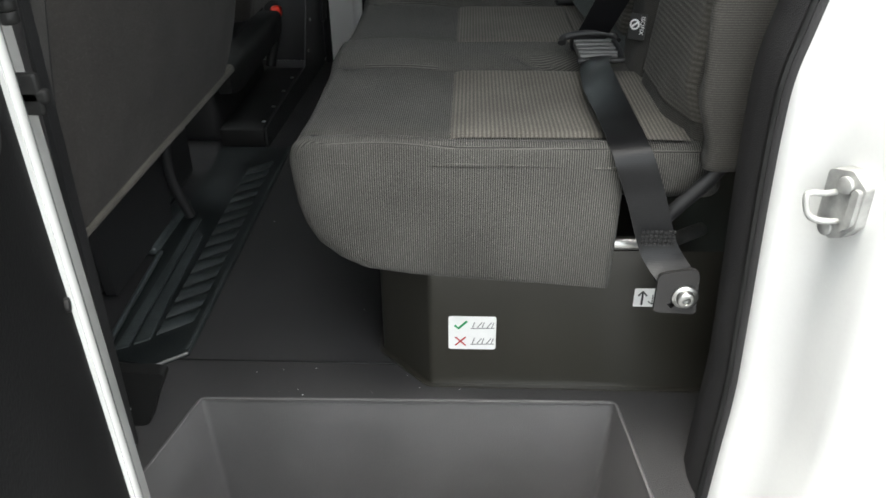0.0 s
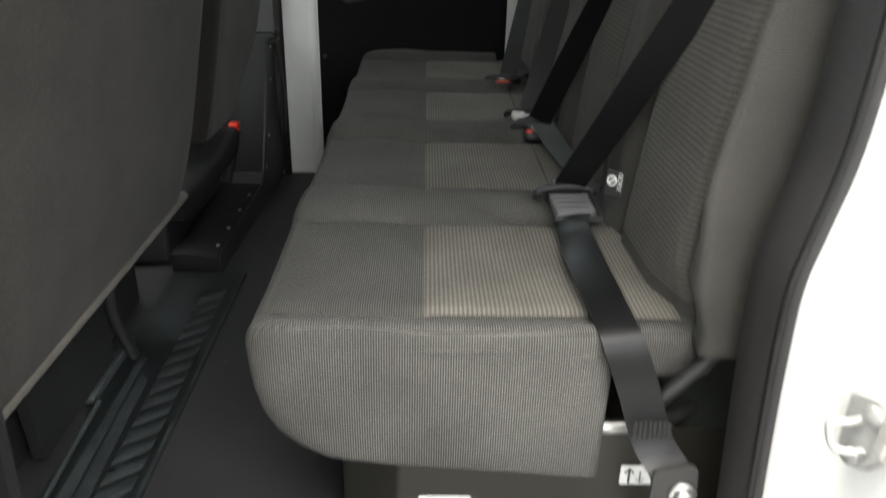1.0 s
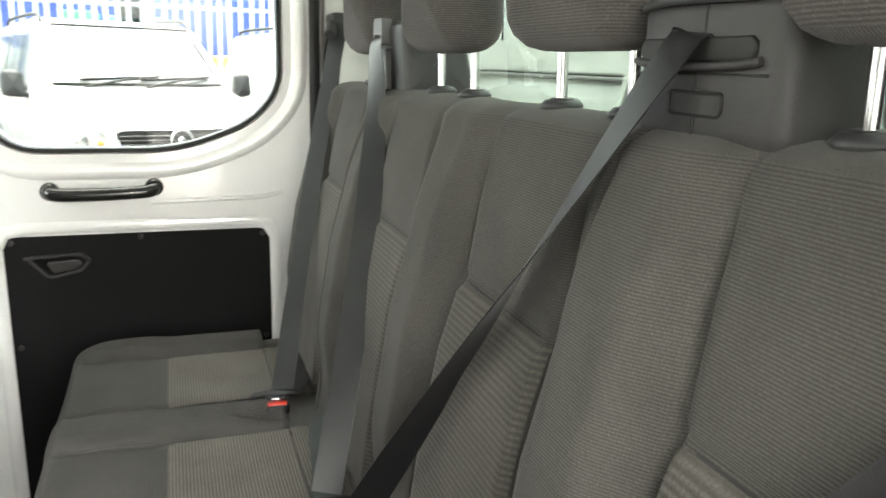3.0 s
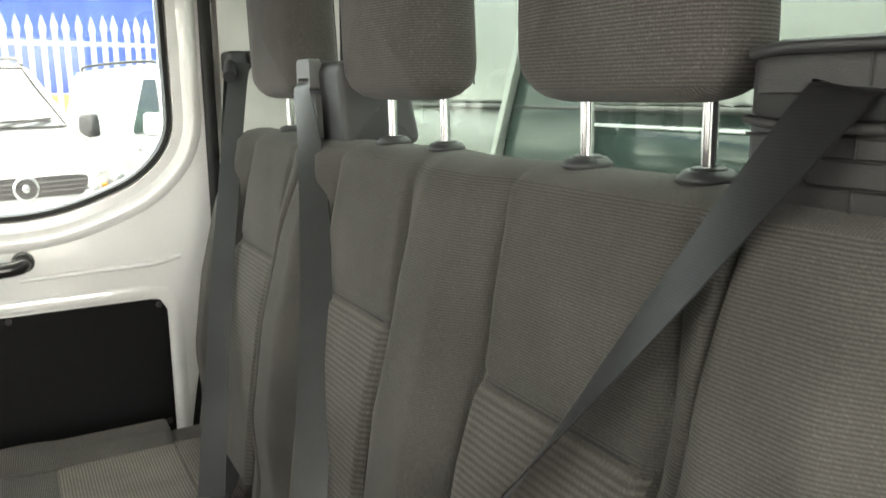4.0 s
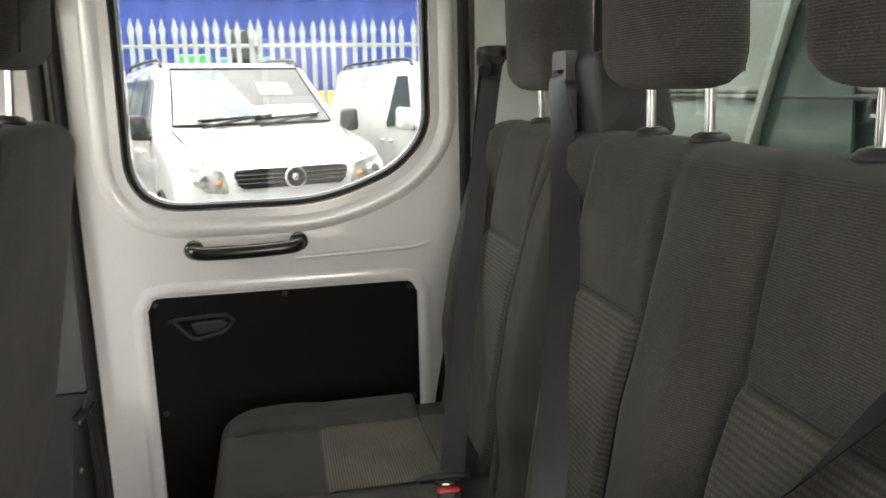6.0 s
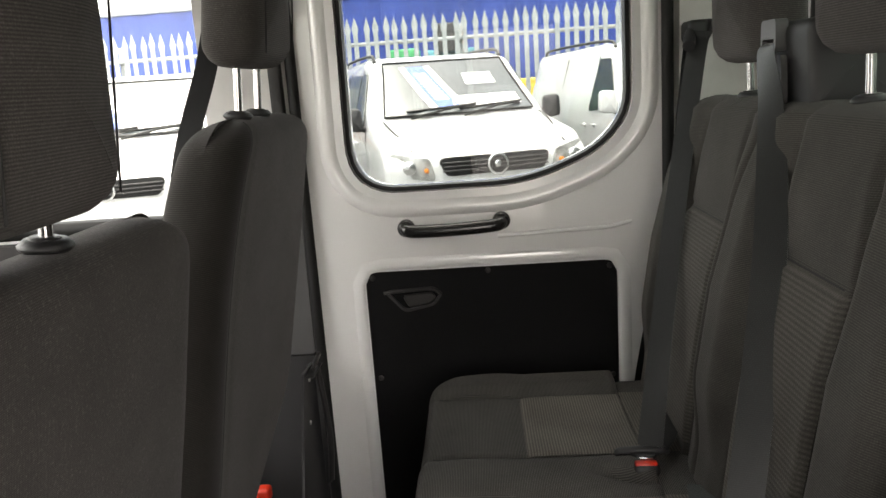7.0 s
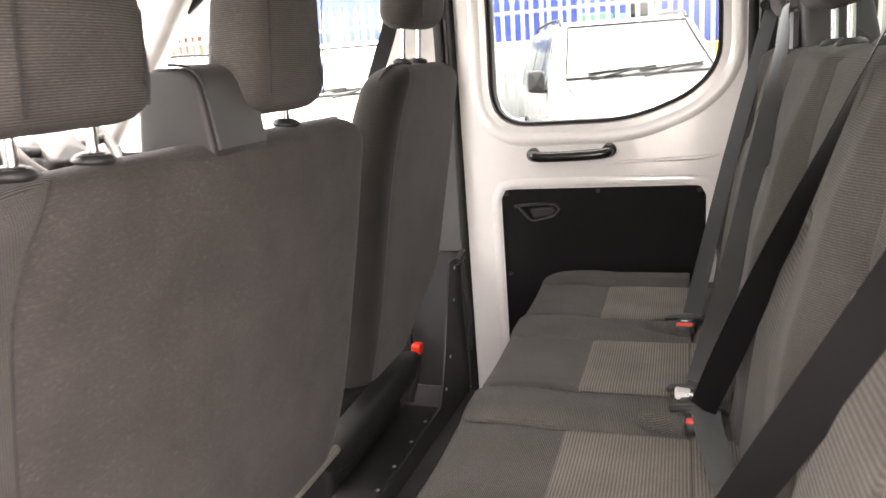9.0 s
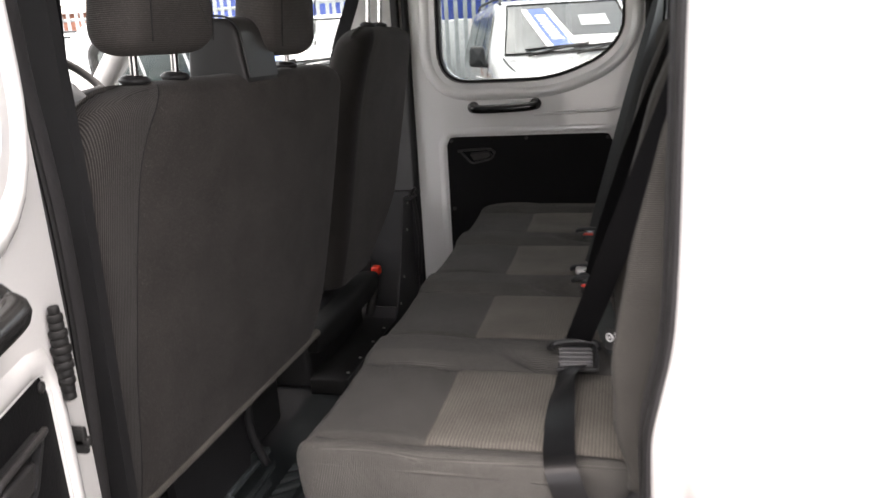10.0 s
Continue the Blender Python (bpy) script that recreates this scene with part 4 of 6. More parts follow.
def headrest(parent, x, y, z, posts, height, lean, off=0.0, h=0.262, w=0.150, th=0.100, taper=0.016):
    """A padded headrest on two chromed posts; x, y, z is the foot between the posts."""
    o = rpoly([(-w + 0.006, height, 0.055), (w - 0.006, height, 0.055), (w - taper, height + h, 0.075), (-w + taper, height + h, 0.075)], 7)
    o = resample(o, 56)
    hr = part("headrest", pillow(o, th, 0.040, lambda u, v, q: Vector((x + off + lean * v + q, y + u, z + v)), 0.012, 0.012, 5), M_HEAD, parent)
    for s in (-1, 1):
        part("seam", tube(catmull([(x + off + lean * (height + q) + sg * (0.052 + 0.004), y + s * (w - 0.055 - 0.01 * q), z + height + q) for sg in (1,) for q in (0.02, 0.1, 0.18, h - 0.03)], 4), 0.0014, seg=5), M_SEAM, hr)
        part("post", tube([(x, y + s * posts / 2, z - 0.02), (x + lean * (height + 0.03), y + s * posts / 2, z + height + 0.03)], 0.0068, seg=14), M_CHROME, hr)
        part("collar", disc((x, y + s * posts / 2, z - 0.006), (lean, 0, 1), 0.0255, 0.014, 22, 0.42), M_PLASTIC, hr)
        part("collar_rim", disc((x, y + s * posts / 2, z + 0.006), (lean, 0, 1), 0.015, 0.004, 16, 0.3), M_PLASTIC_GREY, hr)
    return hr


for y in (0.500, 0.928, 1.354, 1.806):
    headrest(bench, 0.475, y, 1.098, 0.150, 0.062, -0.04, -0.014, 0.275, 0.136)


def belt_housing(parent, x0, x1, y0, y1, z0, z1, slot_y):
    """Belt outlet on top of a backrest: a rounded cover with a pale mouthpiece."""
    o = rpoly([(x0 + 0.01, z0, 0.01), (x1, z0, 0.02), (x1 - 0.03, z1 - 0.01, 0.04), (x0, z1, 0.025)], 6)
    hs = part("belt_housing", pillow(o, y1 - y0, 0.014, lambda u, v, w: Vector((u, (y0 + y1) / 2 + w, v)), 0.004, 0.004, 3), M_PLASTIC, parent, "black moulded belt housing")
    part("mouthpiece", plate(rpoly([(slot_y - 0.032, z1 - 0.048, 0.008), (slot_y + 0.032, z1 - 0.048, 0.008), (slot_y + 0.030, z1 + 0.002, 0.010), (slot_y - 0.030, z1 + 0.002, 0.010)]),
                            [rpoly([(slot_y - 0.025, z1 - 0.040, 0.004), (slot_y + 0.025, z1 - 0.040, 0.004), (slot_y + 0.023, z1 - 0.028, 0.004), (slot_y - 0.023, z1 - 0.028, 0.004)])], -0.014, 0.006, YZ(x0)), M_KEEPER, hs, "grey mouthpiece")
    part("mouth_slot", box(x0 - 0.006, x0 + 0.004, slot_y - 0.024, slot_y + 0.024, z1 - 0.041, z1 - 0.027, 0.001, 1), M_RUBBER, hs)
    part("mouth_bar", box(x0 - 0.011, x0 + 0.004, slot_y - 0.003, slot_y + 0.003, z1 - 0.026, z1 - 0.004, 0.001, 1), M_KEEPER, hs)
    part("mouth_window", box(x0 - 0.0125, x0 - 0.004, slot_y - 0.024, slot_y + 0.024, z1 - 0.024, z1 - 0.006, 0.002, 1), M_PLASTIC_GREY, hs)
    part("chin", plate(rpoly([(slot_y - 0.040, z0 + 0.008, 0.008), (slot_y + 0.030, z0 + 0.008, 0.008), (slot_y + 0.030, z1 - 0.054, 0.008), (slot_y - 0.034, z1 - 0.054, 0.008)]), [], -0.006, 0.004, YZ(x0)), M_KEEPER, hs)
    return hs


belt_housing(bench, 0.432, 0.58, 1.530, 1.695, 1.085, 1.222, 1.648)
# the other housing: a rounded body with a belt mouth, a tab and moulded joints on its front
hb = part("belt_housing", box(0.432, 0.575, 0.612, 0.792, 1.080, 1.204, 0.018, 4), M_PLASTIC_GREY, bench, "dark grey moulded belt housing")
part("mouth", pillow(resample(rpoly([(0.640, 1.150, 0.006), (0.780, 1.150, 0.006), (0.780, 1.168, 0.006), (0.640, 1.168, 0.006)]), 40), 0.006, 0.002, YZ(0.4315)), M_RUBBER, hb, "dark belt mouth")
part("lip", tube(catmull([(0.430, 0.634, 1.150), (0.427, 0.66, 1.147), (0.426, 0.71, 1.146), (0.427, 0.76, 1.147), (0.430, 0.786, 1.150)], 4), 0.0035, seg=8), M_PLASTIC_GREY, hb)
part("brow", tube(catmull([(0.436, 0.616, 1.196), (0.431, 0.65, 1.196), (0.430, 0.71, 1.197), (0.431, 0.76, 1.197), (0.436, 0.788, 1.194)], 4), 0.0045, seg=8), M_PLASTIC, hb)
tab_line = rpoly([(0.672, 1.108, 0.008), (0.738, 1.108, 0.008), (0.738, 1.126, 0.004), (0.672, 1.126, 0.004)])
part("tab", tube([(0.4315, q.x, q.y) for q in tab_line], 0.0014, True, 6), M_RUBBER, hb)
part("joint", tube([(0.4318, 0.705, 1.084), (0.4318, 0.705, 1.108)], 0.0012, seg=6), M_RUBBER, hb)
part("joint", tube([(0.4318, 0.705, 1.126), (0.4318, 0.705, 1.146)], 0.0012, seg=6), M_RUBBER, hb)
part("joint", tube([(0.4318, 0.700, 1.172), (0.4318, 0.700, 1.192)], 0.0012, seg=6), M_RUBBER, hb)
part("joint", tube([(0.4318, 0.628, 1.140), (0.4318, 0.786, 1.140)], 0.0012, seg=6), M_RUBBER, hb)

# bench pedestal: a black painted steel box, with its labels
ped = thing("bench_pedestal", "glossy black painted steel box carrying the bench", "seat base")
part("box", plate(rpoly([(-0.030, 0.408, 0.014), (0.56, 0.408, 0.02), (0.56, 2.0, 0.03), (-0.118, 2.0, 0.03), (-0.118, 0.50, 0.03)], 8), [], 0.0, 0.262, XY(0)), M_BOX, ped)
part("flange", plate(rpoly([(-0.036, 0.402, 0.016), (0.56, 0.398, 0.02), (0.56, 2.0, 0.03), (-0.130, 2.0, 0.03), (-0.126, 0.496, 0.03)], 8), [], 0.0, 0.004, XY(0)), M_BOX, ped)
stk = thing("label_sticker", "white sticker with a green tick and a red cross", "sticker", pose(0.001, 0, -0.0195))
part("paper", plate(rpoly([(-0.002, 0.096, 0.005), (0.073, 0.096, 0.005), (0.073, 0.160, 0.005), (-0.002, 0.160, 0.005)]), [], 0, 0.0006, XZ(0.4075, -1)), M_STICKER, stk)
part("tick", tube([(0.008, 0.4065, 0.143), (0.014, 0.4065, 0.137), (0.027, 0.4065, 0.151)], 0.0020, seg=6), M_GREEN, stk)
part("cross", join(tube([(0.009, 0.4065, 0.104), (0.025, 0.4065, 0.120)], 0.0012, seg=6), tube([(0.025, 0.4065, 0.104), (0.009, 0.4065, 0.120)], 0.0012, seg=6)), M_REDINK, stk)
for z in (0.143, 0.112):
    part("pictogram", join(*[tube([(0.036 + k * 0.0075, 0.4065, z - 0.004), (0.039 + k * 0.0075 + (k % 2) * 0.004, 0.4065, z + 0.006)], 0.0008, seg=5) for k in range(5)], tube([(0.033, 0.4065, z - 0.006), (0.070, 0.4065, z - 0.005)], 0.0007, seg=5)), M_GREYINK, stk)
st2 = thing("anchor_label", "small white sticker with an upward arrow and an anchor sign", "sticker", pose(-0.004, 0, -0.020))
part("paper", plate(rpoly([(0.285, 0.184, 0.002), (0.331, 0.184, 0.002), (0.331, 0.217, 0.002), (0.285, 0.217, 0.002)]), [], 0, 0.0006, XZ(0.4075, -1)), M_STICKER, st2)
part("arrow", join(tube([(0.2975, 0.4065, 0.188), (0.2975, 0.4065, 0.210)], 0.0016, seg=6), tube([(0.2915, 0.4065, 0.204), (0.2975, 0.4065, 0.212), (0.3035, 0.4065, 0.204)], 0.0014, seg=6)), M_INK, st2)
part("anchor", join(tube([(0.313, 0.4065, 0.190), (0.313, 0.4065, 0.206)], 0.0009, seg=5), tube([(0.307, 0.4065, 0.194), (0.313, 0.4065, 0.189), (0.319, 0.4065, 0.194)], 0.0009, seg=5)), M_INK, st2)
# frame tube under the cushion's rear end, belt anchor bracket
part("frame_tube", tube(catmull([(0.10, 0.38, 0.312), (0.20, 0.350, 0.312), (0.25, 0.345, 0.312), (0.30, 0.355, 0.310), (0.36, 0.40, 0.305)], 6), 0.010, seg=12), M_STEEL, ped)
part("side_cover", tube(catmull([(0.270, 0.325, 0.345), (0.300, 0.320, 0.385), (0.337, 0.316, 0.435), (0.367, 0.314, 0.50), (0.383, 0.312, 0.58)], 6), 0.013, seg=10, flat=0.7), M_PLASTIC, ped)
anc = thing("belt_anchor", "dark steel belt anchor plate fixed with a large bolt", "belt anchor", pose(-0.019, -0.046, 0.002))
part("bracket", plate(rpoly([(0.284, 0.266, 0.006), (0.338, 0.263, 0.006), (0.334, 0.332, 0.012), (0.284, 0.322, 0.010)]), [[Vector((0.3005, 0.278)), Vector((0.306, 0.272)), Vector((0.3115, 0.278)), Vector((0.306, 0.284))]], 0, 0.006, XZ(0.298, -1)), M_PLASTIC_GREY, anc)
part("washer", disc((0.320, 0.292, 0.291), (0, -1, 0), 0.0165, 0.004, 20), M_STEEL, anc)
part("bolt", disc((0.320, 0.289, 0.291), (0, -1, 0), 0.0115, 0.009, 16, hole=0.005), M_STEEL, anc)
part("stay", box(0.298, 0.334, 0.300, 0.41, 0.268, 0.30, 0.006), M_PLASTIC, anc)
tagm = thing("anchorage_tag", "small black fabric tag with a white round mark and lettering", "tag")
TR, TU, TN = Vector((0.83, -0.55, 0.0)), Vector((0.06, 0.09, 0.99)), Vector((-0.55, -0.82, 0.12))
tq = lambda u, v, w: Vector((back_face(0.657, 0.524) - 0.010, 0.657, 0.524)) + TR * u + TU * v + TN * w
part("cloth", plate(rpoly([(-0.013, -0.020, 0.002), (0.014, -0.020, 0.002), (0.014, 0.020, 0.002), (-0.013, 0.020, 0.002)]), [], 0.0, 0.002, tq), M_INK, tagm)
part("mark", disc(tq(-0.004, 0.003, 0.002), TN, 0.0082, 0.0010, 20, hole=0.0055), M_STICKER, tagm)
part("mark_centre", tube([tq(-0.009, -0.001, 0.0028), tq(0.001, 0.007, 0.0028)], 0.0018, seg=6), M_STICKER, tagm)
cu = bpy.data.curves.new("lettering", 'FONT')
cu.body, cu.size, cu.extrude = "ISOFIX", 0.0095, 0.0003
to = new("lettering_source", cu)
dg = bpy.context.evaluated_depsgraph_get()
me = bpy.data.meshes.new_from_object(to.evaluated_get(dg))
bpy.data.objects.remove(to)
me.materials.clear()
me.materials.append(M_STICKER)
lo = new("lettering", me)
lo.parent = tagm
ax, ay = -TU.normalized(), TR.normalized()
az = ax.cross(ay)
at = tq(0.0055, 0.0165, 0.0026)
lo.matrix_basis = Matrix(((ax.x, ay.x, az.x, at.x), (ax.y, ay.y, az.y, at.y), (ax.z, ay.z, az.z, at.z), (0, 0, 0, 1)))


# ---- belts ----
def buckle(parent, c, flip, keeper, red):
    """Tongue at c with its buckle beyond it; the strap's slack lies towards -y times flip."""
    m = Matrix.Translation(Vector(c)) @ Matrix.Diagonal((1, flip, 1, 1)) @ pose(0, 0, 0, 8, 0, 4)
    tg = part("tongue", join(tube(catmull([(-0.047, -0.006, 0.004), (-0.040, 0.004, 0.010), (0.0, 0.008, 0.014), (0.036, 0.006, 0.012), (0.043, -0.006, 0.006)], 6), 0.0078, seg=10, flat=0.8),
                             plate(rpoly([(-0.026, 0.004, 0.004), (0.026, 0.004, 0.004), (0.016, 0.030, 0.006), (-0.016, 0.030, 0.006)]), [], 0.004, 0.010, XY(0))), M_PLASTIC, parent, "black belt tongue", m)
    part("blade", box(-0.012, 0.012, 0.026, 0.040, 0.006, 0.009, 0.001, 1), M_CHROME, tg)
    bk = part("buckle", pillow(resample(rpoly([(-0.027, 0.012, 0.008), (0.027, 0.012, 0.008), (0.023, 0.056, 0.010), (-0.023, 0.056, 0.010)]), 32), 0.022, 0.008, lambda u, v, w: Vector((u, v, w - 0.010)), 0.002, 0.0, 3), M_PLASTIC, parent, "black belt buckle", m)
    if red:
        part("button", box(-0.021, -0.021 + 0.040 * red, 0.036, 0.053, -0.012, 0.0050, 0.004), M_RED, bk, "red release button")
    if keeper:
        kp = part("keeper", join(box(-0.030, 0.030, -0.072, -0.012, 0.000, 0.013, 0.004, 2), *[tube([(-0.030, v, 0.0125), (0.030, v, 0.0125)], 0.0022, seg=8) for v in (-0.062, -0.047, -0.032, -0.018)]), M_KEEPER, parent, "grey ribbed strap keeper", m)
        part("end_bar", tube([(-0.034, -0.078, 0.006), (0.036, -0.078, 0.006)], 0.0042, seg=8), M_PLASTIC, kp)
        part("side_bar", tube(catmull([(0.036, 0.0, 0.006), (0.039, -0.04, 0.008), (0.036, -0.078, 0.006)], 4), 0.0042, seg=8), M_PLASTIC, kp)
    return bk


def belt(label, shoulder, ssides, lap, lsides, bc, bd, keeper=False, red=1.0, web=M_BELT, upper=M_BELT):
    """A three-point belt: shoulder strap, lap strap, tongue and buckle."""
    b = thing("seat_belt", label, "seat belt", group="rear seat belts")
    part("shoulder_strap", ribbon(shoulder, ssides, 0.047), upper, b)
    if lap:
        part("lap_strap", ribbon(lap, lsides, 0.047), web, b, "black webbing with its sheen painted grey" if web is not M_BELT else "")
    buckle(b, bc, bd, keeper, red)
    return b


def taut(a, b, n=4, sag=0.0):
    a, b = Vector(a), Vector(b)
    return [a.lerp(b, k / n) + Vector((-sag * math.sin(math.pi * k / n), 0, 0)) for k in range(n + 1)]


EDGE = (-0.8, 0.4, 0.4)   # width direction of a strap whose face looks to the near door
b1 = belt("black webbing belt buckled across the place by the open door",
     [(0.470, 0.250, 1.31)] + taut((0.455, 0.268, 1.22), (0.225, 0.692, 0.500)), [(-0.8, 0.3, 0.1)] + [EDGE] * 3 + [(-0.9, 0.25, 0.3), (-1, 0.1, 0.1)],
     [(0.225, 0.620, 0.490), (0.212, 0.545, 0.488), (0.212, 0.46, 0.486), (0.216, 0.37, 0.482), (0.224, 0.300, 0.466), (0.246, 0.288, 0.41), (0.268, 0.277, 0.345), (0.288, 0.254, 0.317)], [(1, 0, 0), (0.8, 0.1, 0.6), (1, 0.1, 0.3), (1, 0.1, 0.1), (1, 0.1, 0.1), (1, 0, 0.1), (1, 0, 0.1), (1, 0, 0)],
     (0.222, 0.683, 0.490), 1, True, 0)
part("stitching", join(*[box(0.243 + i * 0.0055, 0.246 + i * 0.0055, 0.2695, 0.2725, 0.352 + j * 0.006, 0.355 + j * 0.006, 0) for i in range(8) for j in range(4)]), M_SEAM, b1)
belt("black webbing belt buckled across the second place",
     [(0.440, 0.716, 1.166)] + taut((0.420, 0.722, 1.156), (0.240, 1.120, 0.495), 4, 0.004), [(0, 1, 0), (0.1, 1, 0.1), (0.5, 0.8, 0.1), (0.9, 0.43, 0), (0.85, 0.0, -0.25), (0.8, -0.34, -0.5)],
     [(0.246, 1.120, 0.492), (0.250, 1.04, 0.490), (0.262, 0.97, 0.478), (0.285, 0.82, 0.470), (0.305, 0.74, 0.462)], [(1, 0.2, 0), (1, 0.1, 0), (1, 0.1, 0), (1, 0.2, 0.1), (1, 0.2, 0)],
     (0.236, 1.150, 0.470), -1, False, 0.4, M_WEB_SHEEN)
b3 = belt("dark webbing belt hanging straight from the belt housing",
     [(0.436, 1.648, 1.188), (0.414, 1.645, 1.176), (0.398, 1.575, 1.08), (0.352, 1.445, 0.90), (0.300, 1.345, 0.70), (0.236, 1.235, 0.495)], [(0, -1, 0), (0.1, -1, 0.0), (0.4, -0.85, 0), (0.75, -0.6, -0.1), (0.85, -0.45, -0.1), (0.9, -0.3, -0.15)],
     [(0.236, 1.235, 0.488), (0.255, 1.34, 0.480), (0.270, 1.46, 0.472), (0.29, 1.56, 0.462)], [(1, 0.2, 0), (1, 0.1, 0), (1, 0.2, 0.1), (1, 0.2, 0)],
     (0.228, 1.222, 0.478), -1, False, 0, M_WEB_SHEEN, M_WEB_SOFT_SHEEN)
belt("dark webbing belt buckled across the place by the far door",
     [(0.450, 2.11, 1.235)] + taut((0.432, 2.095, 1.195), (0.228, 1.668, 0.482), 4, 0.006), [(0.7, -0.7, 0)] * 4 + [(0.8, -0.6, 0.2), (0.9, -0.5, 0)],
     [(0.238, 1.668, 0.478), (0.28, 1.76, 0.476), (0.33, 1.98, 0.474), (0.36, 2.10, 0.40)], [(1, -0.2, 0), (1, -0.1, 0), (1, -0.2, 0.1), (1, 0, 0)],
     (0.216, 1.672, 0.462), -1, upper=M_WEB_SOFT_SHEEN)
part("strap_end", box(0.192, 0.222, 1.190, 1.226, 0.476, 0.493, 0.006, 3), M_PILLAR, b3, "pale grey strap end")
gd = thing("belt_guide", "black plastic upper belt guide on the far corner trim", "belt guide")
part("guide", tube(catmull([(0.415, 2.095, 1.205), (0.435, 2.145, 1.235), (0.475, 2.165, 1.25), (0.485, 2.12, 1.24)], 6), 0.014, seg=10), M_PLASTIC, gd)
part("mount", box(0.425, 0.47, 2.13, 2.205, 1.215, 1.262, 0.01, 3), M_PLASTIC, gd)
rb = thing("retractor_strap", "dark webbing strap running down the far corner to its reel", "seat belt")
part("strap", ribbon([(0.435, 2.125, 1.225), (0.397, 2.145, 0.85), (0.326, 2.145, 0.46), (0.31, 2.13, 0.36)], [(1, 0.2, 0)] * 4, 0.047), M_BELT, rb)

# ---- front seats ----
SLOPE = 0.19


def front_back(x_top, z_top):
    return lambda u, v, w: Vector((x_top - SLOPE * (z_top - v) + w, u, v))


def seat_back(y0, y1, z0, z1, rl, rr, seam, w0, put, corner):
    """Upholstered back: rounded outline, softly rolled edges, a side panel up to the seam. Returns mesh and seam line."""
    def edges(z):
        out = []
        for rz, ry, sg, y in ((corner, corner * (0.85 if y1 - y0 > 0.8 else 0.58), 1, y0), (0.08, 0.07, -1, y1)):
            q = max(0.0, (z - (z1 - rz)) / rz)
            b = max(0.0, (z0 + 0.05 - z) / 0.05)
            lean = 0.028 * smooth(z0 + 0.35, z0, z) + 0.012 * smooth(z1 - 0.30, z1, z)
            if sg < 0 and y1 - y0 < 0.8:
                lean += 0.26 * smooth(z0 + 0.24, z0 - 0.05, z)
            if sg < 0 and y1 - y0 > 0.8:
                c = max(0.0, (z0 + 0.16 - z) / 0.16)
                lean += 0.10 * (1 - math.sqrt(max(0.0, 1 - c * c)))
            out.append(y + sg * (lean + ry * (1 - math.sqrt(max(0.0, 1 - q * q))) + 0.03 * (1 - math.sqrt(max(0.0, 1 - b * b)))))
        return out
    ss = (seam - y0) / (y1 - y0)
    cols = [ss * (k / 14) ** 1.5 for k in range(15)] + [ss + (1 - ss) * (1 - (1 - k / 34) ** 1.35) for k in range(1, 35)]
    rows = [z0 + (z1 - z0) * (0.5 - 0.5 * math.cos(math.pi * k / 56)) for k in range(57)]

    def deep(y, z, a, b):
        u = max(0.0, 1 - (y - a) / rl, 1 - (b - y) / rr)
        v = max(0.0, 1 - (z1 - z) / 0.055, 1 - (z - z0) / 0.022)
        q = min(1.0, (u ** 2.3 + v ** 2.3) ** (1 / 2.3))
        return w0 * (1 - q ** 2.3) ** (1 / 2.3)
    bm = bmesh.new()
    line = []
    for sg in (1, -1):
        g = []
        for z in rows:
            a, b = edges(z)
            row = []
            for i, s in enumerate(cols):
                y = a + (b - a) * s
                w = deep(y, z, a, b)
                if sg > 0:
                    w -= 0.0035 * gauss((s - ss) * (y1 - y0), 0.005) * (1 if w > 0.02 else 0)
                    w += 0.0018 * noise.noise((y * 5, z * 5, 3)) * min(1, w / 0.04)
                row.append(bm.verts.new(put(y, z, sg * w)))
                if sg > 0 and i == 14 and w > 0.02:
                    line.append(put(y, z, w + 0.0005))
            g.append(row)
        for r0, r1 in zip(g, g[1:]):
            for k in range(1, len(r0)):
                f = bm.faces.new((r0[k - 1], r0[k], r1[k], r1[k - 1]))
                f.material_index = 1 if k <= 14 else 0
    bmesh.ops.remove_doubles(bm, verts=bm.verts[:], dist=0.0002)
    return finish(bm), line


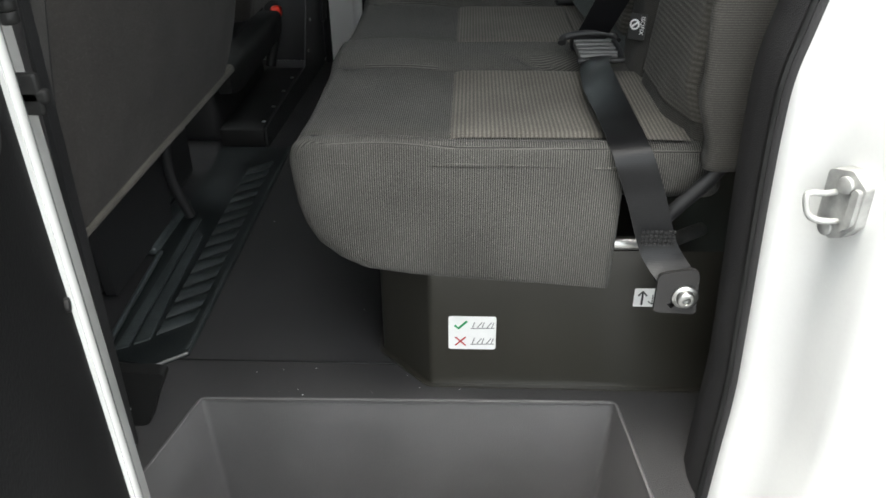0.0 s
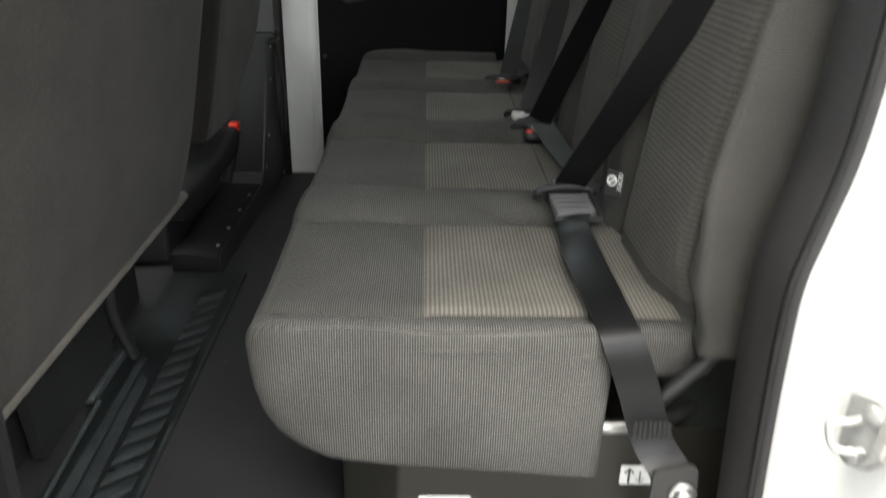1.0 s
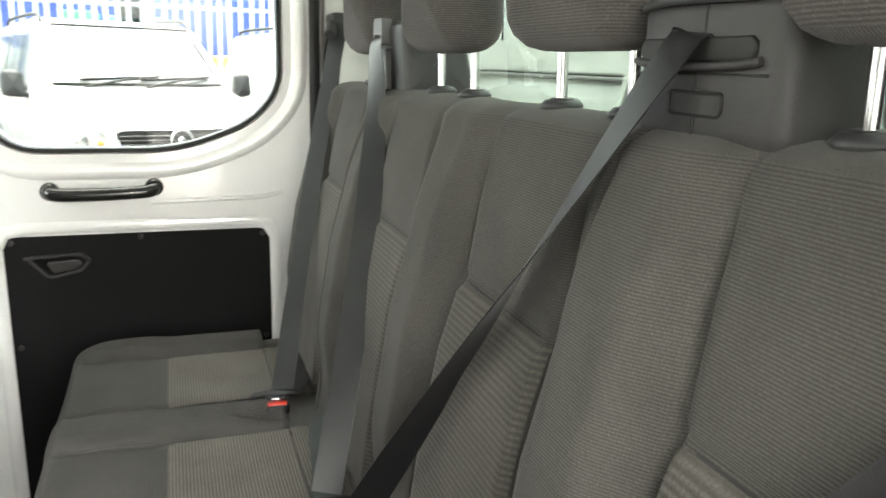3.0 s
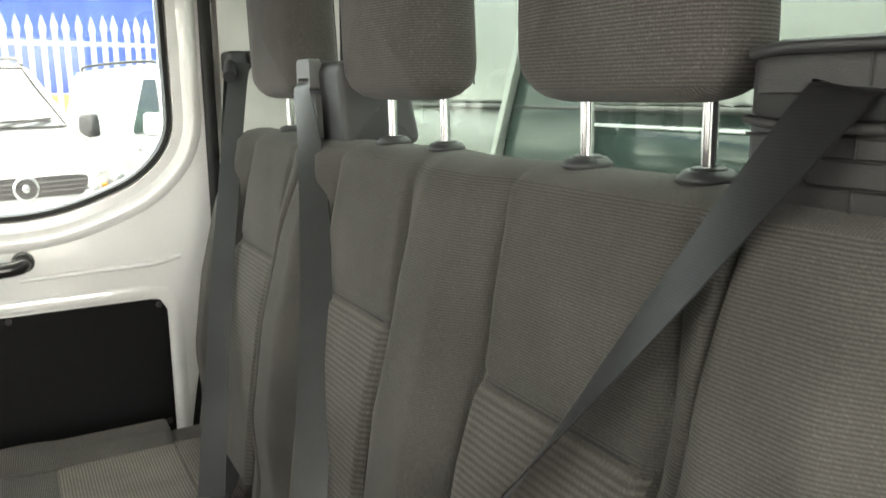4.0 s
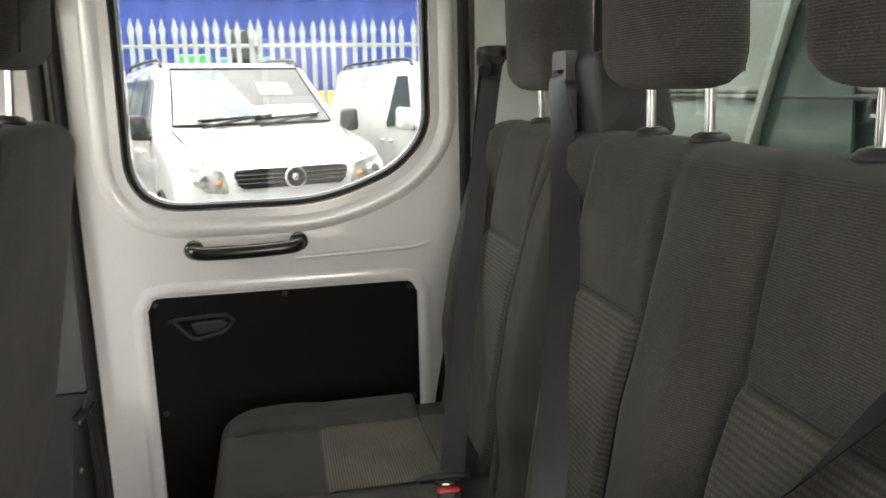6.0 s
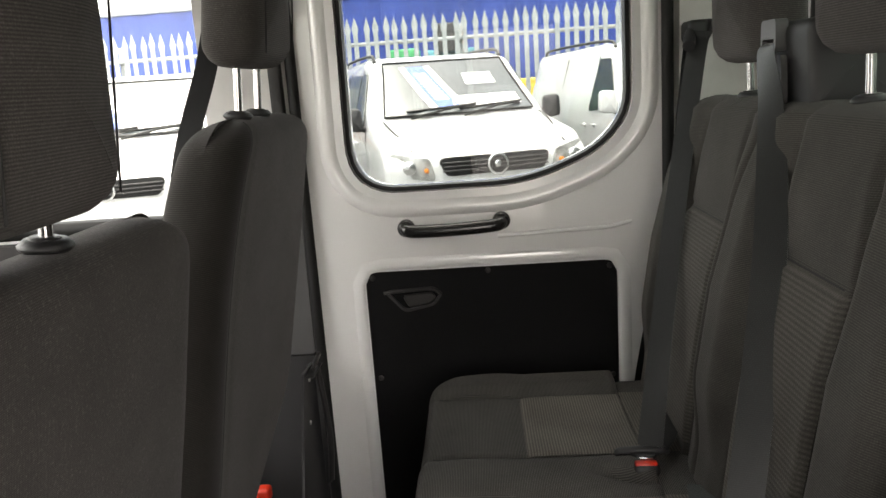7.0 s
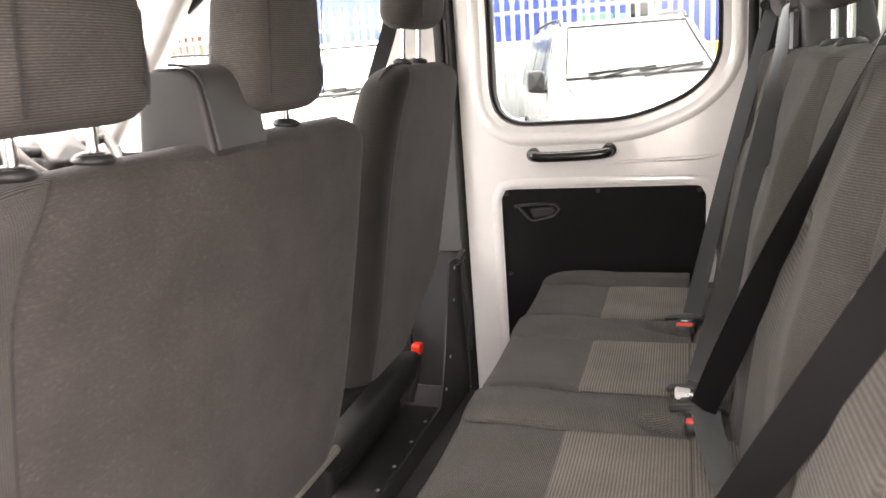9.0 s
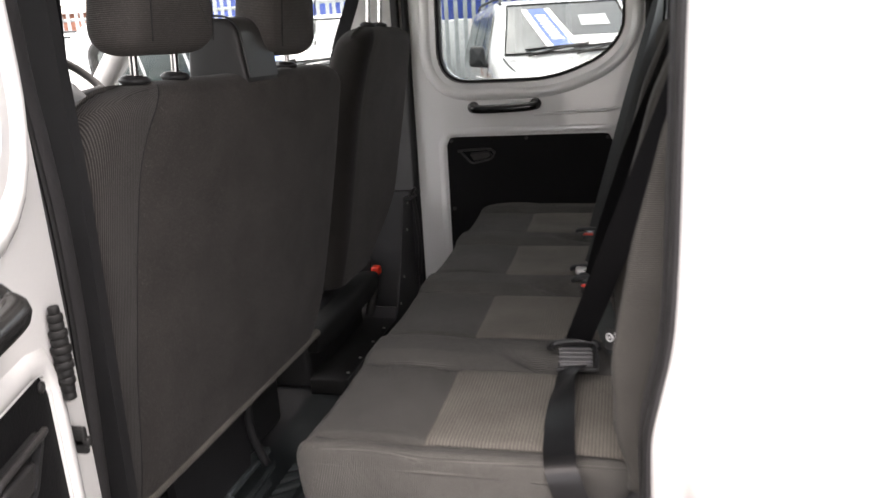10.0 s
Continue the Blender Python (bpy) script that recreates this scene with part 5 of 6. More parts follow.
def front_seat(name, label, y0, y1, z0, z1, x_top, ribbed, heads, housing, rl):
    s = thing(name, label, "car seat")
    put = front_back(x_top - 0.065, z1)
    bm, line = seat_back(y0, y1, z0, z1, rl, 0.055, ribbed, 0.059, put, 0.17 if housing else 0.27)
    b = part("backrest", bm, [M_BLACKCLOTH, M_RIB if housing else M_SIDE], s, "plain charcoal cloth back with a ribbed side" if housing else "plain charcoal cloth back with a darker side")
    part("seam", tube(line, 0.0012, seg=6), M_SEAM, b)
    if housing:
        # bottom edge catching light, painted by giving the hem a paler cloth
        part("hem", tube([put(y0 + 0.06 + (y1 - y0 - 0.12) * k / 12, z0 + 0.012, 0.052) for k in range(13)], 0.012, seg=10), M_INSERT, b, "rounded hem in paler cloth for its lit edge")
    part("cushion", box(x_top - 0.80, x_top - (0.18 if housing else 0.30), y0 + 0.01, y1 - 0.01, 0.22, 0.36, 0.05, 4), M_CLOTH, s)
    for y in heads:
        headrest(s, x_top - 0.062, y[0], z1 + 0.003, 0.120, y[1] + 0.009, 0.10, 0.005, w=0.148, taper=0.042)
    if housing:
        h0, h1 = housing
        q = rpoly([(x_top - 0.155, z1 - 0.03, 0.02), (x_top - 0.018, z1 - 0.03, 0.012), (x_top - 0.034, z1 + 0.105, 0.045), (x_top - 0.135, z1 + 0.112, 0.045)], 8)
        hs = part("belt_housing", pillow(resample(q, 60), h1 - h0, 0.010, lambda u, v, w: Vector((u, (h0 + h1) / 2 + w, v)), 0.003, 0.003, 4), M_PLASTIC_GREY, s, "dark grey belt housing on the backrest")
        # smooth cover wrapped over the rear of the housing
        wrap = [p for p in grown(resample(q, 120), 0.0045) if p.x > x_top - 0.085 and p.y > z1 - 0.012]
        wrap.sort(key=lambda p: math.atan2(p.y - z1 - 0.02, p.x - x_top + 0.085))
        n = len(wrap) - 1
        part("cover", sheet(n, 6, lambda a, t: Vector((wrap[round(a * n)].x, h0 + 0.008 + (h1 - h0 - 0.016) * t, wrap[round(a * n)].y))), M_COVER, hs, "smooth satin grey cover")
        part("rim", tube([(p.x, h0 + 0.007, p.y) for p in wrap], 0.0022, seg=6), M_PLASTIC, hs)
    return s


dbl = front_seat("front_double_seat", "front double passenger seat in charcoal cloth seen from behind", 0.240, 1.345, 0.245, 1.030, -0.412, 0.392, ((0.520, 0.031), (0.998, 0.015)), (0.770, 0.918), 0.105)
part("base", box(-1.10, -0.68, 0.29, 1.22, 0.0, 0.235, 0.02, 2), M_PLASTIC, dbl)
part("frame_leg", tube(catmull([(-0.60, 0.90, 0.27), (-0.62, 0.92, 0.14), (-0.605, 0.95, 0.02)], 5), 0.012, seg=8), M_PLASTIC, dbl)
part("rear_cover", plate(rpoly([(0.62, 0.02, 0.01), (0.93, 0.02, 0.01), (0.98, 0.26, 0.01), (0.60, 0.26, 0.01)]), [], 0, 0.02, YZ(-0.66)), M_PLASTIC, dbl)
drv = front_seat("front_single_seat", "driver seat in charcoal cloth seen from behind", 1.440, 2.055, 0.310, 1.126, -0.405, 1.522, ((1.735, 0.072),), None, 0.075)
part("base", box(-1.15, -0.67, 1.42, 1.96, 0.0, 0.23, 0.02, 2), M_PLASTIC, drv)
bm = bmesh.new()
rows = []
for k in range(13):
    y, s = 1.295 + 0.63 * k / 12, min(1.0, 0.55 + 0.45 * math.sin(math.pi * min(0.5, min(k, 12 - k) / 4)))
    cx, cz = -0.592 - 0.010 * k / 12, 0.212 + 0.012 * k / 12
    rows.append([bm.verts.new((cx + a * s, y, cz + b * s)) for a, b in ((-0.035, -0.045), (0.014, -0.045), (0.024, -0.034), (0.027, 0.018), (0.020, 0.034), (0.006, 0.043), (-0.035, 0.045))])
for a, b in zip(rows, rows[1:]):
    for k in range(7):
        bm.faces.new((a[k - 1], a[k], b[k], b[k - 1]))
bm.faces.new(rows[0])
bm.faces.new(rows[-1])
part("side_trim", auto_sharp(finish(bm), 60), M_RUBBER, drv, "long black moulded seat base cover")
fb = thing("front_belt_buckle", "belt buckle with a bright red button beside the driver seat", "belt buckle")
part("stalk", tube(catmull([(-0.656, 1.98, 0.05), (-0.638, 1.995, 0.13), (-0.626, 2.005, 0.207)], 5), 0.018, seg=10), M_PLASTIC_GREY, fb)
part("button", box(-0.638, -0.602, 1.985, 2.022, 0.209, 0.245, 0.010, 3), M_RED, fb, "red release button")
# driver's belt on the far pillar
db = thing("driver_belt", "black webbing belt hanging on the pillar by the driver", "seat belt")
part("strap", ribbon([(-0.62, 2.16, 1.44), (-0.66, 2.12, 1.25), (-0.74, 2.05, 0.95), (-0.76, 2.02, 0.5)], [(1, 0.1, 0)] * 4, 0.05), M_BELT, db)
part("guide", box(-0.66, -0.59, 2.15, 2.205, 1.40, 1.46, 0.012, 3), M_PLASTIC, db)

pb = thing("passenger_belt", "black webbing belt hanging inside the front door post", "seat belt")
part("strap", ribbon([(-0.435, 0.262, 1.53), (-0.460, 0.264, 1.15), (-0.495, 0.268, 0.95), (-0.60, 0.245, 0.62)], [(1, 0.25, 0)] * 4, 0.05), M_BELT, pb)
part("guide", box(-0.465, -0.405, 0.250, 0.283, 1.50, 1.545, 0.010, 3), M_PLASTIC, pb)

# screwed bracket panel behind the driver seat
br = thing("bracket_panel", "black sheet metal bracket with bright screws behind the driver seat", "bracket")
part("foot", box(-0.66, -0.537, 1.385, 1.94, 0.0, 0.056, 0.005), M_RUBBER, br)
bp = lambda u, v, w: Vector((-0.535 + 0.022 * smooth(1.7, 2.15, u) + w, u, v))
part("panel", plate(rpoly([(1.385, 0.002, 0.005), (2.19, 0.002, 0.005), (2.19, 0.49, 0.01), (2.07, 0.50, 0.01), (1.975, 0.22, 0.03), (1.91, 0.070, 0.02), (1.385, 0.057, 0.004)]), [], 0, 0.006, bp), M_PLASTIC, br)
part("flange", join(box(-0.528, -0.494, 2.178, 2.186, 0.15, 0.485, 0.003), box(-0.52, -0.488, 2.085, 2.186, 0.482, 0.488, 0.002)), M_PLASTIC, br)
for y, z in ((1.955, 0.11), (2.01, 0.20), (2.08, 0.37), (2.11, 0.47)):
    part("screw", disc(bp(y, z, 0.006), (1, 0, 0), 0.0055, 0.003, 12), M_STEEL, br)
for y in (1.44, 1.56, 1.70, 1.83):
    part("screw", disc((-0.549, y, 0.056), (0, 0, 1), 0.0055, 0.003, 12), M_STEEL, br)
part("hook", join(tube(catmull([(-0.492, 2.10, 0.50), (-0.490, 2.135, 0.512), (-0.49, 2.17, 0.515)], 4), 0.006), tube(catmull([(-0.500, 2.165, 0.50), (-0.490, 2.17, 0.40), (-0.484, 2.175, 0.28), (-0.494, 2.18, 0.16)], 6), 0.008)), M_PLASTIC_GREY, br)

# steering wheel
swm = look((-1.64, 1.745, 0.965), (-2.395, 1.745, 0.309)) 
sw = thing("steering_wheel", "grey leather steering wheel with a dark hub", "steering wheel", swm)
part("rim", tube([(0.185 * math.cos(a), 0.185 * math.sin(a), 0) for a in [2 * math.pi * k / 48 for k in range(48)]], 0.0155, True, 12), M_PLASTIC_GREY, sw)
part("hub", pillow(resample(rpoly([(-0.09, -0.07, 0.03), (0.09, -0.07, 0.03), (0.08, 0.06, 0.03), (-0.08, 0.06, 0.03)]), 40), 0.06, 0.02, lambda u, v, w: Vector((u, v, w - 0.03)), 0.01, 0.0, 4), M_PLASTIC, sw)
for a in (0.0, math.pi, -math.pi / 2):
    part("spoke", tube([(0.07 * math.cos(a), 0.07 * math.sin(a), -0.025), (0.178 * math.cos(a), 0.178 * math.sin(a), 0)], 0.017, seg=10, flat=0.5), M_PLASTIC, sw)
part("column", tube([(0, 0, -0.05), (0, 0, -0.22)], 0.05, seg=14), M_PLASTIC, sw)

# ---- outside ----
YARD = -0.41   # level of the yard where the vans stand; it slopes down to the cab
_rows = [-400, -40, 2.6, 5.0, 5.3, 5.6, 5.9, 6.2, 6.5, 40, 400]
bm = bmesh.new()
_g = [[bm.verts.new((x, y, GROUND + (YARD - GROUND) * smooth(5.0, 6.5, y))) for x in (-400, -30, 30, 400)] for y in _rows]
for r0, r1 in zip(_g, _g[1:]):
    for k in range(3):
        bm.faces.new((r0[k], r0[k + 1], r1[k + 1], r1[k]))
tagged(part("ground", finish(bm), M_ASPHALT), "grey asphalt yard", "ground", kind="structure")



def lettering(text):
    """Flat letters as a mesh, scaled to the unit square."""
    cu = bpy.data.curves.new("letters", 'FONT')
    cu.body = text
    src = new("letters_source", cu)
    me = bpy.data.meshes.new_from_object(src.evaluated_get(bpy.context.evaluated_depsgraph_get()))
    bpy.data.objects.remove(src)
    b = bmesh.new()
    b.from_mesh(me)
    bpy.data.meshes.remove(me)
    w, h = max(q.co.x for q in b.verts), max(q.co.y for q in b.verts)
    for q in b.verts:
        q.co = Vector((q.co.x / w, q.co.y / h, 0))
    return b


def white_van(name, label, at, crew=True, banner=False):
    """A mid-size white van, nose towards -y of its own space, on the ground at z = 0."""
    v = thing(name, label, "van", at, group="parked vans")
    side = [(0.0, 0.42, 0.05), (0.0, 0.94, 0.10), (0.22, 1.10, 0.20), (0.98, 1.25, 0.12), (1.80, 1.84, 0.18), (2.3, 1.91, 0.3), (4.70, 1.88, 0.12), (4.78, 0.45, 0.08), (4.6, 0.28, 0.05), (0.15, 0.28, 0.05)]

    def put(u, h, w):
        k = 1 - 0.20 * smooth(1.05, 1.95, h)
        return Vector((w * k, u + 0.17 * (w / 0.95) ** 2 * smooth(2.4, 0.8, u), h))
    part("body", pillow(resample(rpoly(side, 8), 150), 1.90, 0.11, put, 0.012, 0.012, 6, (2.6, 1.0), 14), M_VAN, v)

    def on_screen(s, t, d=0.022):
        w = (2 * s - 1) * (0.80 - 0.0 * t)
        u, h = 1.02 + 0.74 * t, 1.279 + 0.532 * t
        return put(u - 0.585 * d, h + 0.811 * d, w)
    scrn = part("windscreen", sheet(16, 10, on_screen), M_CARGLASS, v, "reflecting windscreen")
    part("seal", tube([on_screen(a, b, 0.024) for a, b in [(k / 8, 0) for k in range(9)] + [(1, k / 6) for k in range(1, 7)] + [(1 - k / 8, 1) for k in range(1, 9)] + [(0, 1 - k / 6) for k in range(1, 6)]], 0.011, True, 6), M_RUBBER, scrn)
    if banner:
        part("banner", sheet(2, 8, lambda s, t: on_screen(0.17 + 0.15 * s + 0.18 * (1 - t), 0.10 + 0.80 * t, 0.027)), M_BANNER, scrn, "blue strip inside the screen")
        part("banner_edge", join(*[sheet(1, 8, lambda s, t, o=o: on_screen(o + 0.05 * s + 0.18 * (1 - t), 0.10 + 0.80 * t, 0.028)) for o in (0.12, 0.32)]), M_STICKER, scrn)
        part("card", sheet(4, 2, lambda s, t: on_screen(0.46 + 0.48 * s, 0.10 + 0.20 * t, 0.027)), M_STICKER, scrn, "white card with grey bars")
        ink = lettering("CREW VAN")
        for q in ink.verts:
            q.co = on_screen(0.49 + 0.42 * q.co.x, 0.145 + 0.105 * q.co.y, 0.030)
        part("lettering", ink, M_GREYINK, scrn, "grey capital lettering")
        part("strip_bars", join(*[sheet(1, 1, lambda s, t, k=k: on_screen(0.20 + 0.09 * s + 0.18 * (1 - (0.18 + 0.075 * k + 0.05 * t)), 0.10 + 0.80 * (0.18 + 0.075 * k + 0.05 * t), 0.030)) for k in range(9)]), M_STICKER, scrn, "white bars of lettering")
        part("paper", sheet(3, 2, lambda s, t: on_screen(0.60 + 0.24 * s, 0.50 + 0.22 * t, 0.027)), M_PALE, scrn)
    for a, b in ((0.16, 0.60), (0.50, 0.93)):
        wp = part("wiper", tube([on_screen(a, -0.06, 0.03), on_screen(0.5 * (a + b), 0.02, 0.06), on_screen(b, 0.10, 0.05)], 0.013, seg=6), M_RUBBER, v)
        part("blade", tube([on_screen(a - 0.02, 0.05, 0.04), on_screen(b, 0.11, 0.04)], 0.012, seg=6), M_RUBBER, wp)
    for sg in (-1, 1):
        part("bonnet_gap", tube([put(u, 1.10 + 0.15 * smooth(0.2, 1.0, u) + 0.012 - 0.10 * smooth(0.45, 0.0, u), sg * (0.70 + 0.12 * smooth(0.0, 0.9, u))) for u in [0.05 + 0.09 * k for k in range(11)]], 0.007, seg=5), M_RUBBER, v)
        for yy, z1v in ((1.30, 1.20), (2.20, 1.78), (3.30, 1.78)):
            part("door_gap", tube([(sg * (0.952 * (1 - 0.20 * smooth(1.05, 1.95, h))), yy, h) for h in [0.5 + (z1v - 0.5) * k / 8 for k in range(9)]], 0.007, seg=5), M_RUBBER, v)
    gr = part("grille", plate(rpoly([(-0.44, 0.80, 0.05), (0.44, 0.80, 0.05), (0.52, 0.96, 0.06), (-0.52, 0.96, 0.06)]), [], 0, 0.05, lambda u, h, w: Vector((u, -0.035 + w + 0.19 * u * u, h))), M_RUBBER, v)
    for h in (0.845, 0.88, 0.915):
        part("bar", tube([(u, -0.045 + 0.19 * u * u, h) for u in [-0.48 + 0.08 * k for k in range(13)]], 0.009, seg=6), M_PLASTIC_GREY, gr)
    part("badge", disc((0, -0.05, 0.88), (0, -1, 0), 0.095, 0.02, 28, hole=0.075), M_CHROME, gr)
    part("badge_centre", disc((0, -0.048, 0.88), (0, -1, 0), 0.03, 0.018, 16), M_CHROME, gr)
    for sg in (-1, 1):
        lm = part("headlight", pillow(resample(rpoly([(0.55, 0.76, 0.04), (0.90, 0.80, 0.05), (0.95, 1.03, 0.05), (0.60, 0.97, 0.05)]), 30), 0.06, 0.02, lambda u, h, w, sg=sg: Vector((sg * u * 0.96, 0.00 + 0.20 * u * u + 0.10 * smooth(0.7, 1.0, u) - w, h)), 0.01, 0, 3), M_LAMP, v)
        part("indicator", disc((sg * 0.62, 0.04, 0.86), (0, -1, 0), 0.020, 0.03, 14), M_AMBER, lm)
        part("lens", disc((sg * 0.76, 0.08, 0.89), (0, -1, 0), 0.06, 0.03, 16), M_CHROME, lm)
        mr = part("mirror", pillow(resample(rpoly([(0, 0, 0.03), (0.19, 0.02, 0.04), (0.18, 0.25, 0.05), (0.01, 0.24, 0.05)]), 26), 0.12, 0.04, lambda u, h, w, sg=sg: Vector((sg * (0.96 + u), 1.35 + w, 1.16 + h)), 0.02, 0.02, 3), M_PLASTIC if banner else M_VAN, v)
        part("arm", tube([(sg * 0.90, 1.37, 1.18), (sg * 1.02, 1.37, 1.20)], 0.03, seg=8), M_PLASTIC, mr)
        kk = lambda h: 1 - 0.20 * smooth(1.05, 1.95, h)
        wins = [rpoly([(1.40, 1.22, 0.04), (2.17, 1.17, 0.05), (2.17, 1.74, 0.06), (1.86, 1.74, 0.05)])]
        if crew:
            wins += [rpoly([(2.24, 1.17, 0.05), (3.25, 1.17, 0.05), (3.25, 1.74, 0.06), (2.24, 1.74, 0.06)]), rpoly([(3.34, 1.17, 0.05), (4.55, 1.17, 0.05), (4.5, 1.74, 0.06), (3.34, 1.74, 0.06)])]
        for wo in wins:
            part("side_window", plate(wo, [], 0, 0.01, lambda u, h, w, sg=sg: Vector((sg * (0.962 * kk(h) + w), u, h))), M_CARGLASS_DARK, v)
        for y in (2.06, 2.25):
            part("door_handle", box(sg * 0.975 - 0.02, sg * 0.975 + 0.02, y - 0.10 if y < 2.1 else y, y if y < 2.1 else y + 0.10, 1.0, 1.035, 0.01), M_VAN, v)
        part("roof_rail", tube(catmull([(sg * 0.70, 1.95, 1.86), (sg * 0.70, 2.15, 1.93), (sg * 0.70, 3.2, 1.945), (sg * 0.70, 4.35, 1.93), (sg * 0.70, 4.5, 1.87)], 5), 0.018, seg=8), M_PLASTIC, v)
        for y in (0.85, 4.0):
            wh = part("wheel", disc((sg * 0.80, y, 0.33), (sg, 0, 0), 0.33, 0.17, 32), M_TYRE, v)
            part("rim", disc((sg * 0.955, y, 0.33), (sg, 0, 0), 0.20, 0.025, 24), M_STEEL, wh)
            part("arch", tube([(sg * 0.955, y + 0.40 * math.cos(a), 0.33 + 0.40 * math.sin(a)) for a in [math.pi * k / 14 for k in range(15)]], 0.025, seg=6), M_RUBBER, wh)
    part("bumper", pillow(resample(rpoly([(-0.93, 0.30, 0.05), (0.93, 0.30, 0.05), (0.93, 0.60, 0.08), (-0.93, 0.60, 0.08)]), 60), 0.16, 0.06, lambda u, h, w: Vector((u, 0.03 - w + 0.19 * u * u, h)), 0.02, 0, 3), M_VAN, v)
    return v


white_van("parked_van", "white van with a blue strip inside its windscreen", pose(0.094, 6.984, YARD, 0, 0, 15.8), True, True)
white_van("parked_van", "white panel van parked beside a van with a blue strip", pose(2.62, 7.3, YARD, 0, 0, 12), False, False)
white_van("parked_van", "white van parked facing the front of the cab", pose(-3.3, 6.75, YARD, 0, 0, 14), True, True)
white_van("parked_van", "white van parked in the row ahead of the cab", pose(-7.4, 7.0, YARD, 0, 0, -4), True, False)

# a white truck standing across, close behind the rear window
tk = thing("parked_truck", "grey-white truck with a tall plain side above green windows", "truck")
part("box_side", box(3.0, 5.4, -2.5, 8.5, 1.10, GROUND + 3.6, 0.03, 2), M_TRUCK, tk)
part("lower_side", box(3.02, 5.3, -2.5, 8.5, -0.05, 0.60, 0.03, 2), M_TRUCK, tk)
part("ledge", box(2.96, 3.05, -2.5, 8.5, 1.065, 1.10, 0.01, 1), M_PLASTIC_GREY, tk)
part("cab_window", box(3.06, 3.10, -2.4, 4.72, 0.60, 1.065, 0.004, 1), M_CARGLASS_DARK, tk)
part("rail", box(3.035, 3.06, -2.4, 3.9, 0.975, 0.995, 0.004, 1), M_PALE, tk)
part("quarter_window", plate(rpoly([(4.72, 0.62, 0.02), (4.72, 0.85, 0.02), (4.44, 1.62, 0.02), (3.95, 1.15, 0.1), (3.92, 0.62, 0.02)]), [], 0, 0.02, YZ(2.965)), M_CARGLASS_DARK, tk)
part("panel", box(3.03, 3.12, 4.86, 8.4, 0.60, 1.065, 0.004, 1), M_TRUCK, tk)
part("pillar", tube([(2.95, 4.86, 0.60), (2.95, 4.34, 1.98)], 0.085, seg=8, flat=0.5), M_TRUCK, tk)
for y in (-1.2, 4.6):
    part("wheel", disc((3.05, y, GROUND + 0.42), (1, 0, 0), 0.42, 0.28, 28), M_TYRE, tk)

# palisade fence
fence = thing("palisade_fence", "galvanised steel palisade fence with pointed pales", "fence")
for z in (YARD + 0.55, YARD + 2.28):
    part("rail", box(-22, 16, 12.55, 12.60, z - 0.03, z + 0.03, 0.005, 1), M_FENCE, fence)
for i in range(15):
    part("post", box(-21.9 + i * 2.7, -21.8 + i * 2.7, 12.60, 12.70, YARD, YARD + 2.5, 0.004, 1), M_FENCE, fence)
pale_me = None
for i in range(245):
    if pale_me is None:
        b = bmesh.new()
        pts = [(-0.035, 0.0), (0.035, 0.0), (0.035, 2.42), (0.052, 2.50), (0.0, 2.68), (-0.052, 2.50), (-0.035, 2.42)]
        lo = [[b.verts.new((x, y + (0.012 if abs(x) < 0.01 else 0), z)) for x, z in pts] for y in (0.0, 0.006)]
        for k in range(len(pts)):
            b.faces.new((lo[0][k - 1], lo[0][k], lo[1][k], lo[1][k - 1]))
        b.faces.new(lo[0])
        b.faces.new(lo[1])
        p = part("pale", finish(b, False), M_FENCE, fence)
        pale_me = p.data
    else:
        p = new("pale", pale_me)
        p.parent = fence
    p.location = (-22 + i * 0.155, 12.53, YARD + random.uniform(-0.02, 0.02))
    p.rotation_euler = (0, random.uniform(-0.01, 0.01), random.uniform(-0.06, 0.06))

# blue curtain-sided trailer behind the fence
tr = thing("curtain_trailer", "blue curtain-sided trailer behind the fence", "trailer")
part("curtain", sheet(150, 6, lambda s, t: Vector((-9.5 + 13.0 * s, 15.0 + 0.03 * math.sin(s * 130) * (1 - 0.4 * t), YARD + 1.3 + 2.0 * t))), M_BLUE, tr)
part("body", box(-9.5, 3.5, 15.05, 17.5, YARD + 1.2, YARD + 3.3, 0.03, 1), M_BLUE, tr)
part("rail", box(-9.55, 3.55, 14.93, 15.04, YARD + 1.1, YARD + 1.3, 0.02, 1), M_PALE, tr)
part("top_rail", box(-9.55, 3.55, 14.93, 15.04, YARD + 3.26, YARD + 3.38, 0.02, 1), M_PALE, tr)
for x in (-8.3, -7.2, -6.1, 2.2):
    part("wheel", disc((x, 15.0, YARD + 0.5), (0, 1, 0), 0.5, 0.3, 24), M_TYRE, tr)


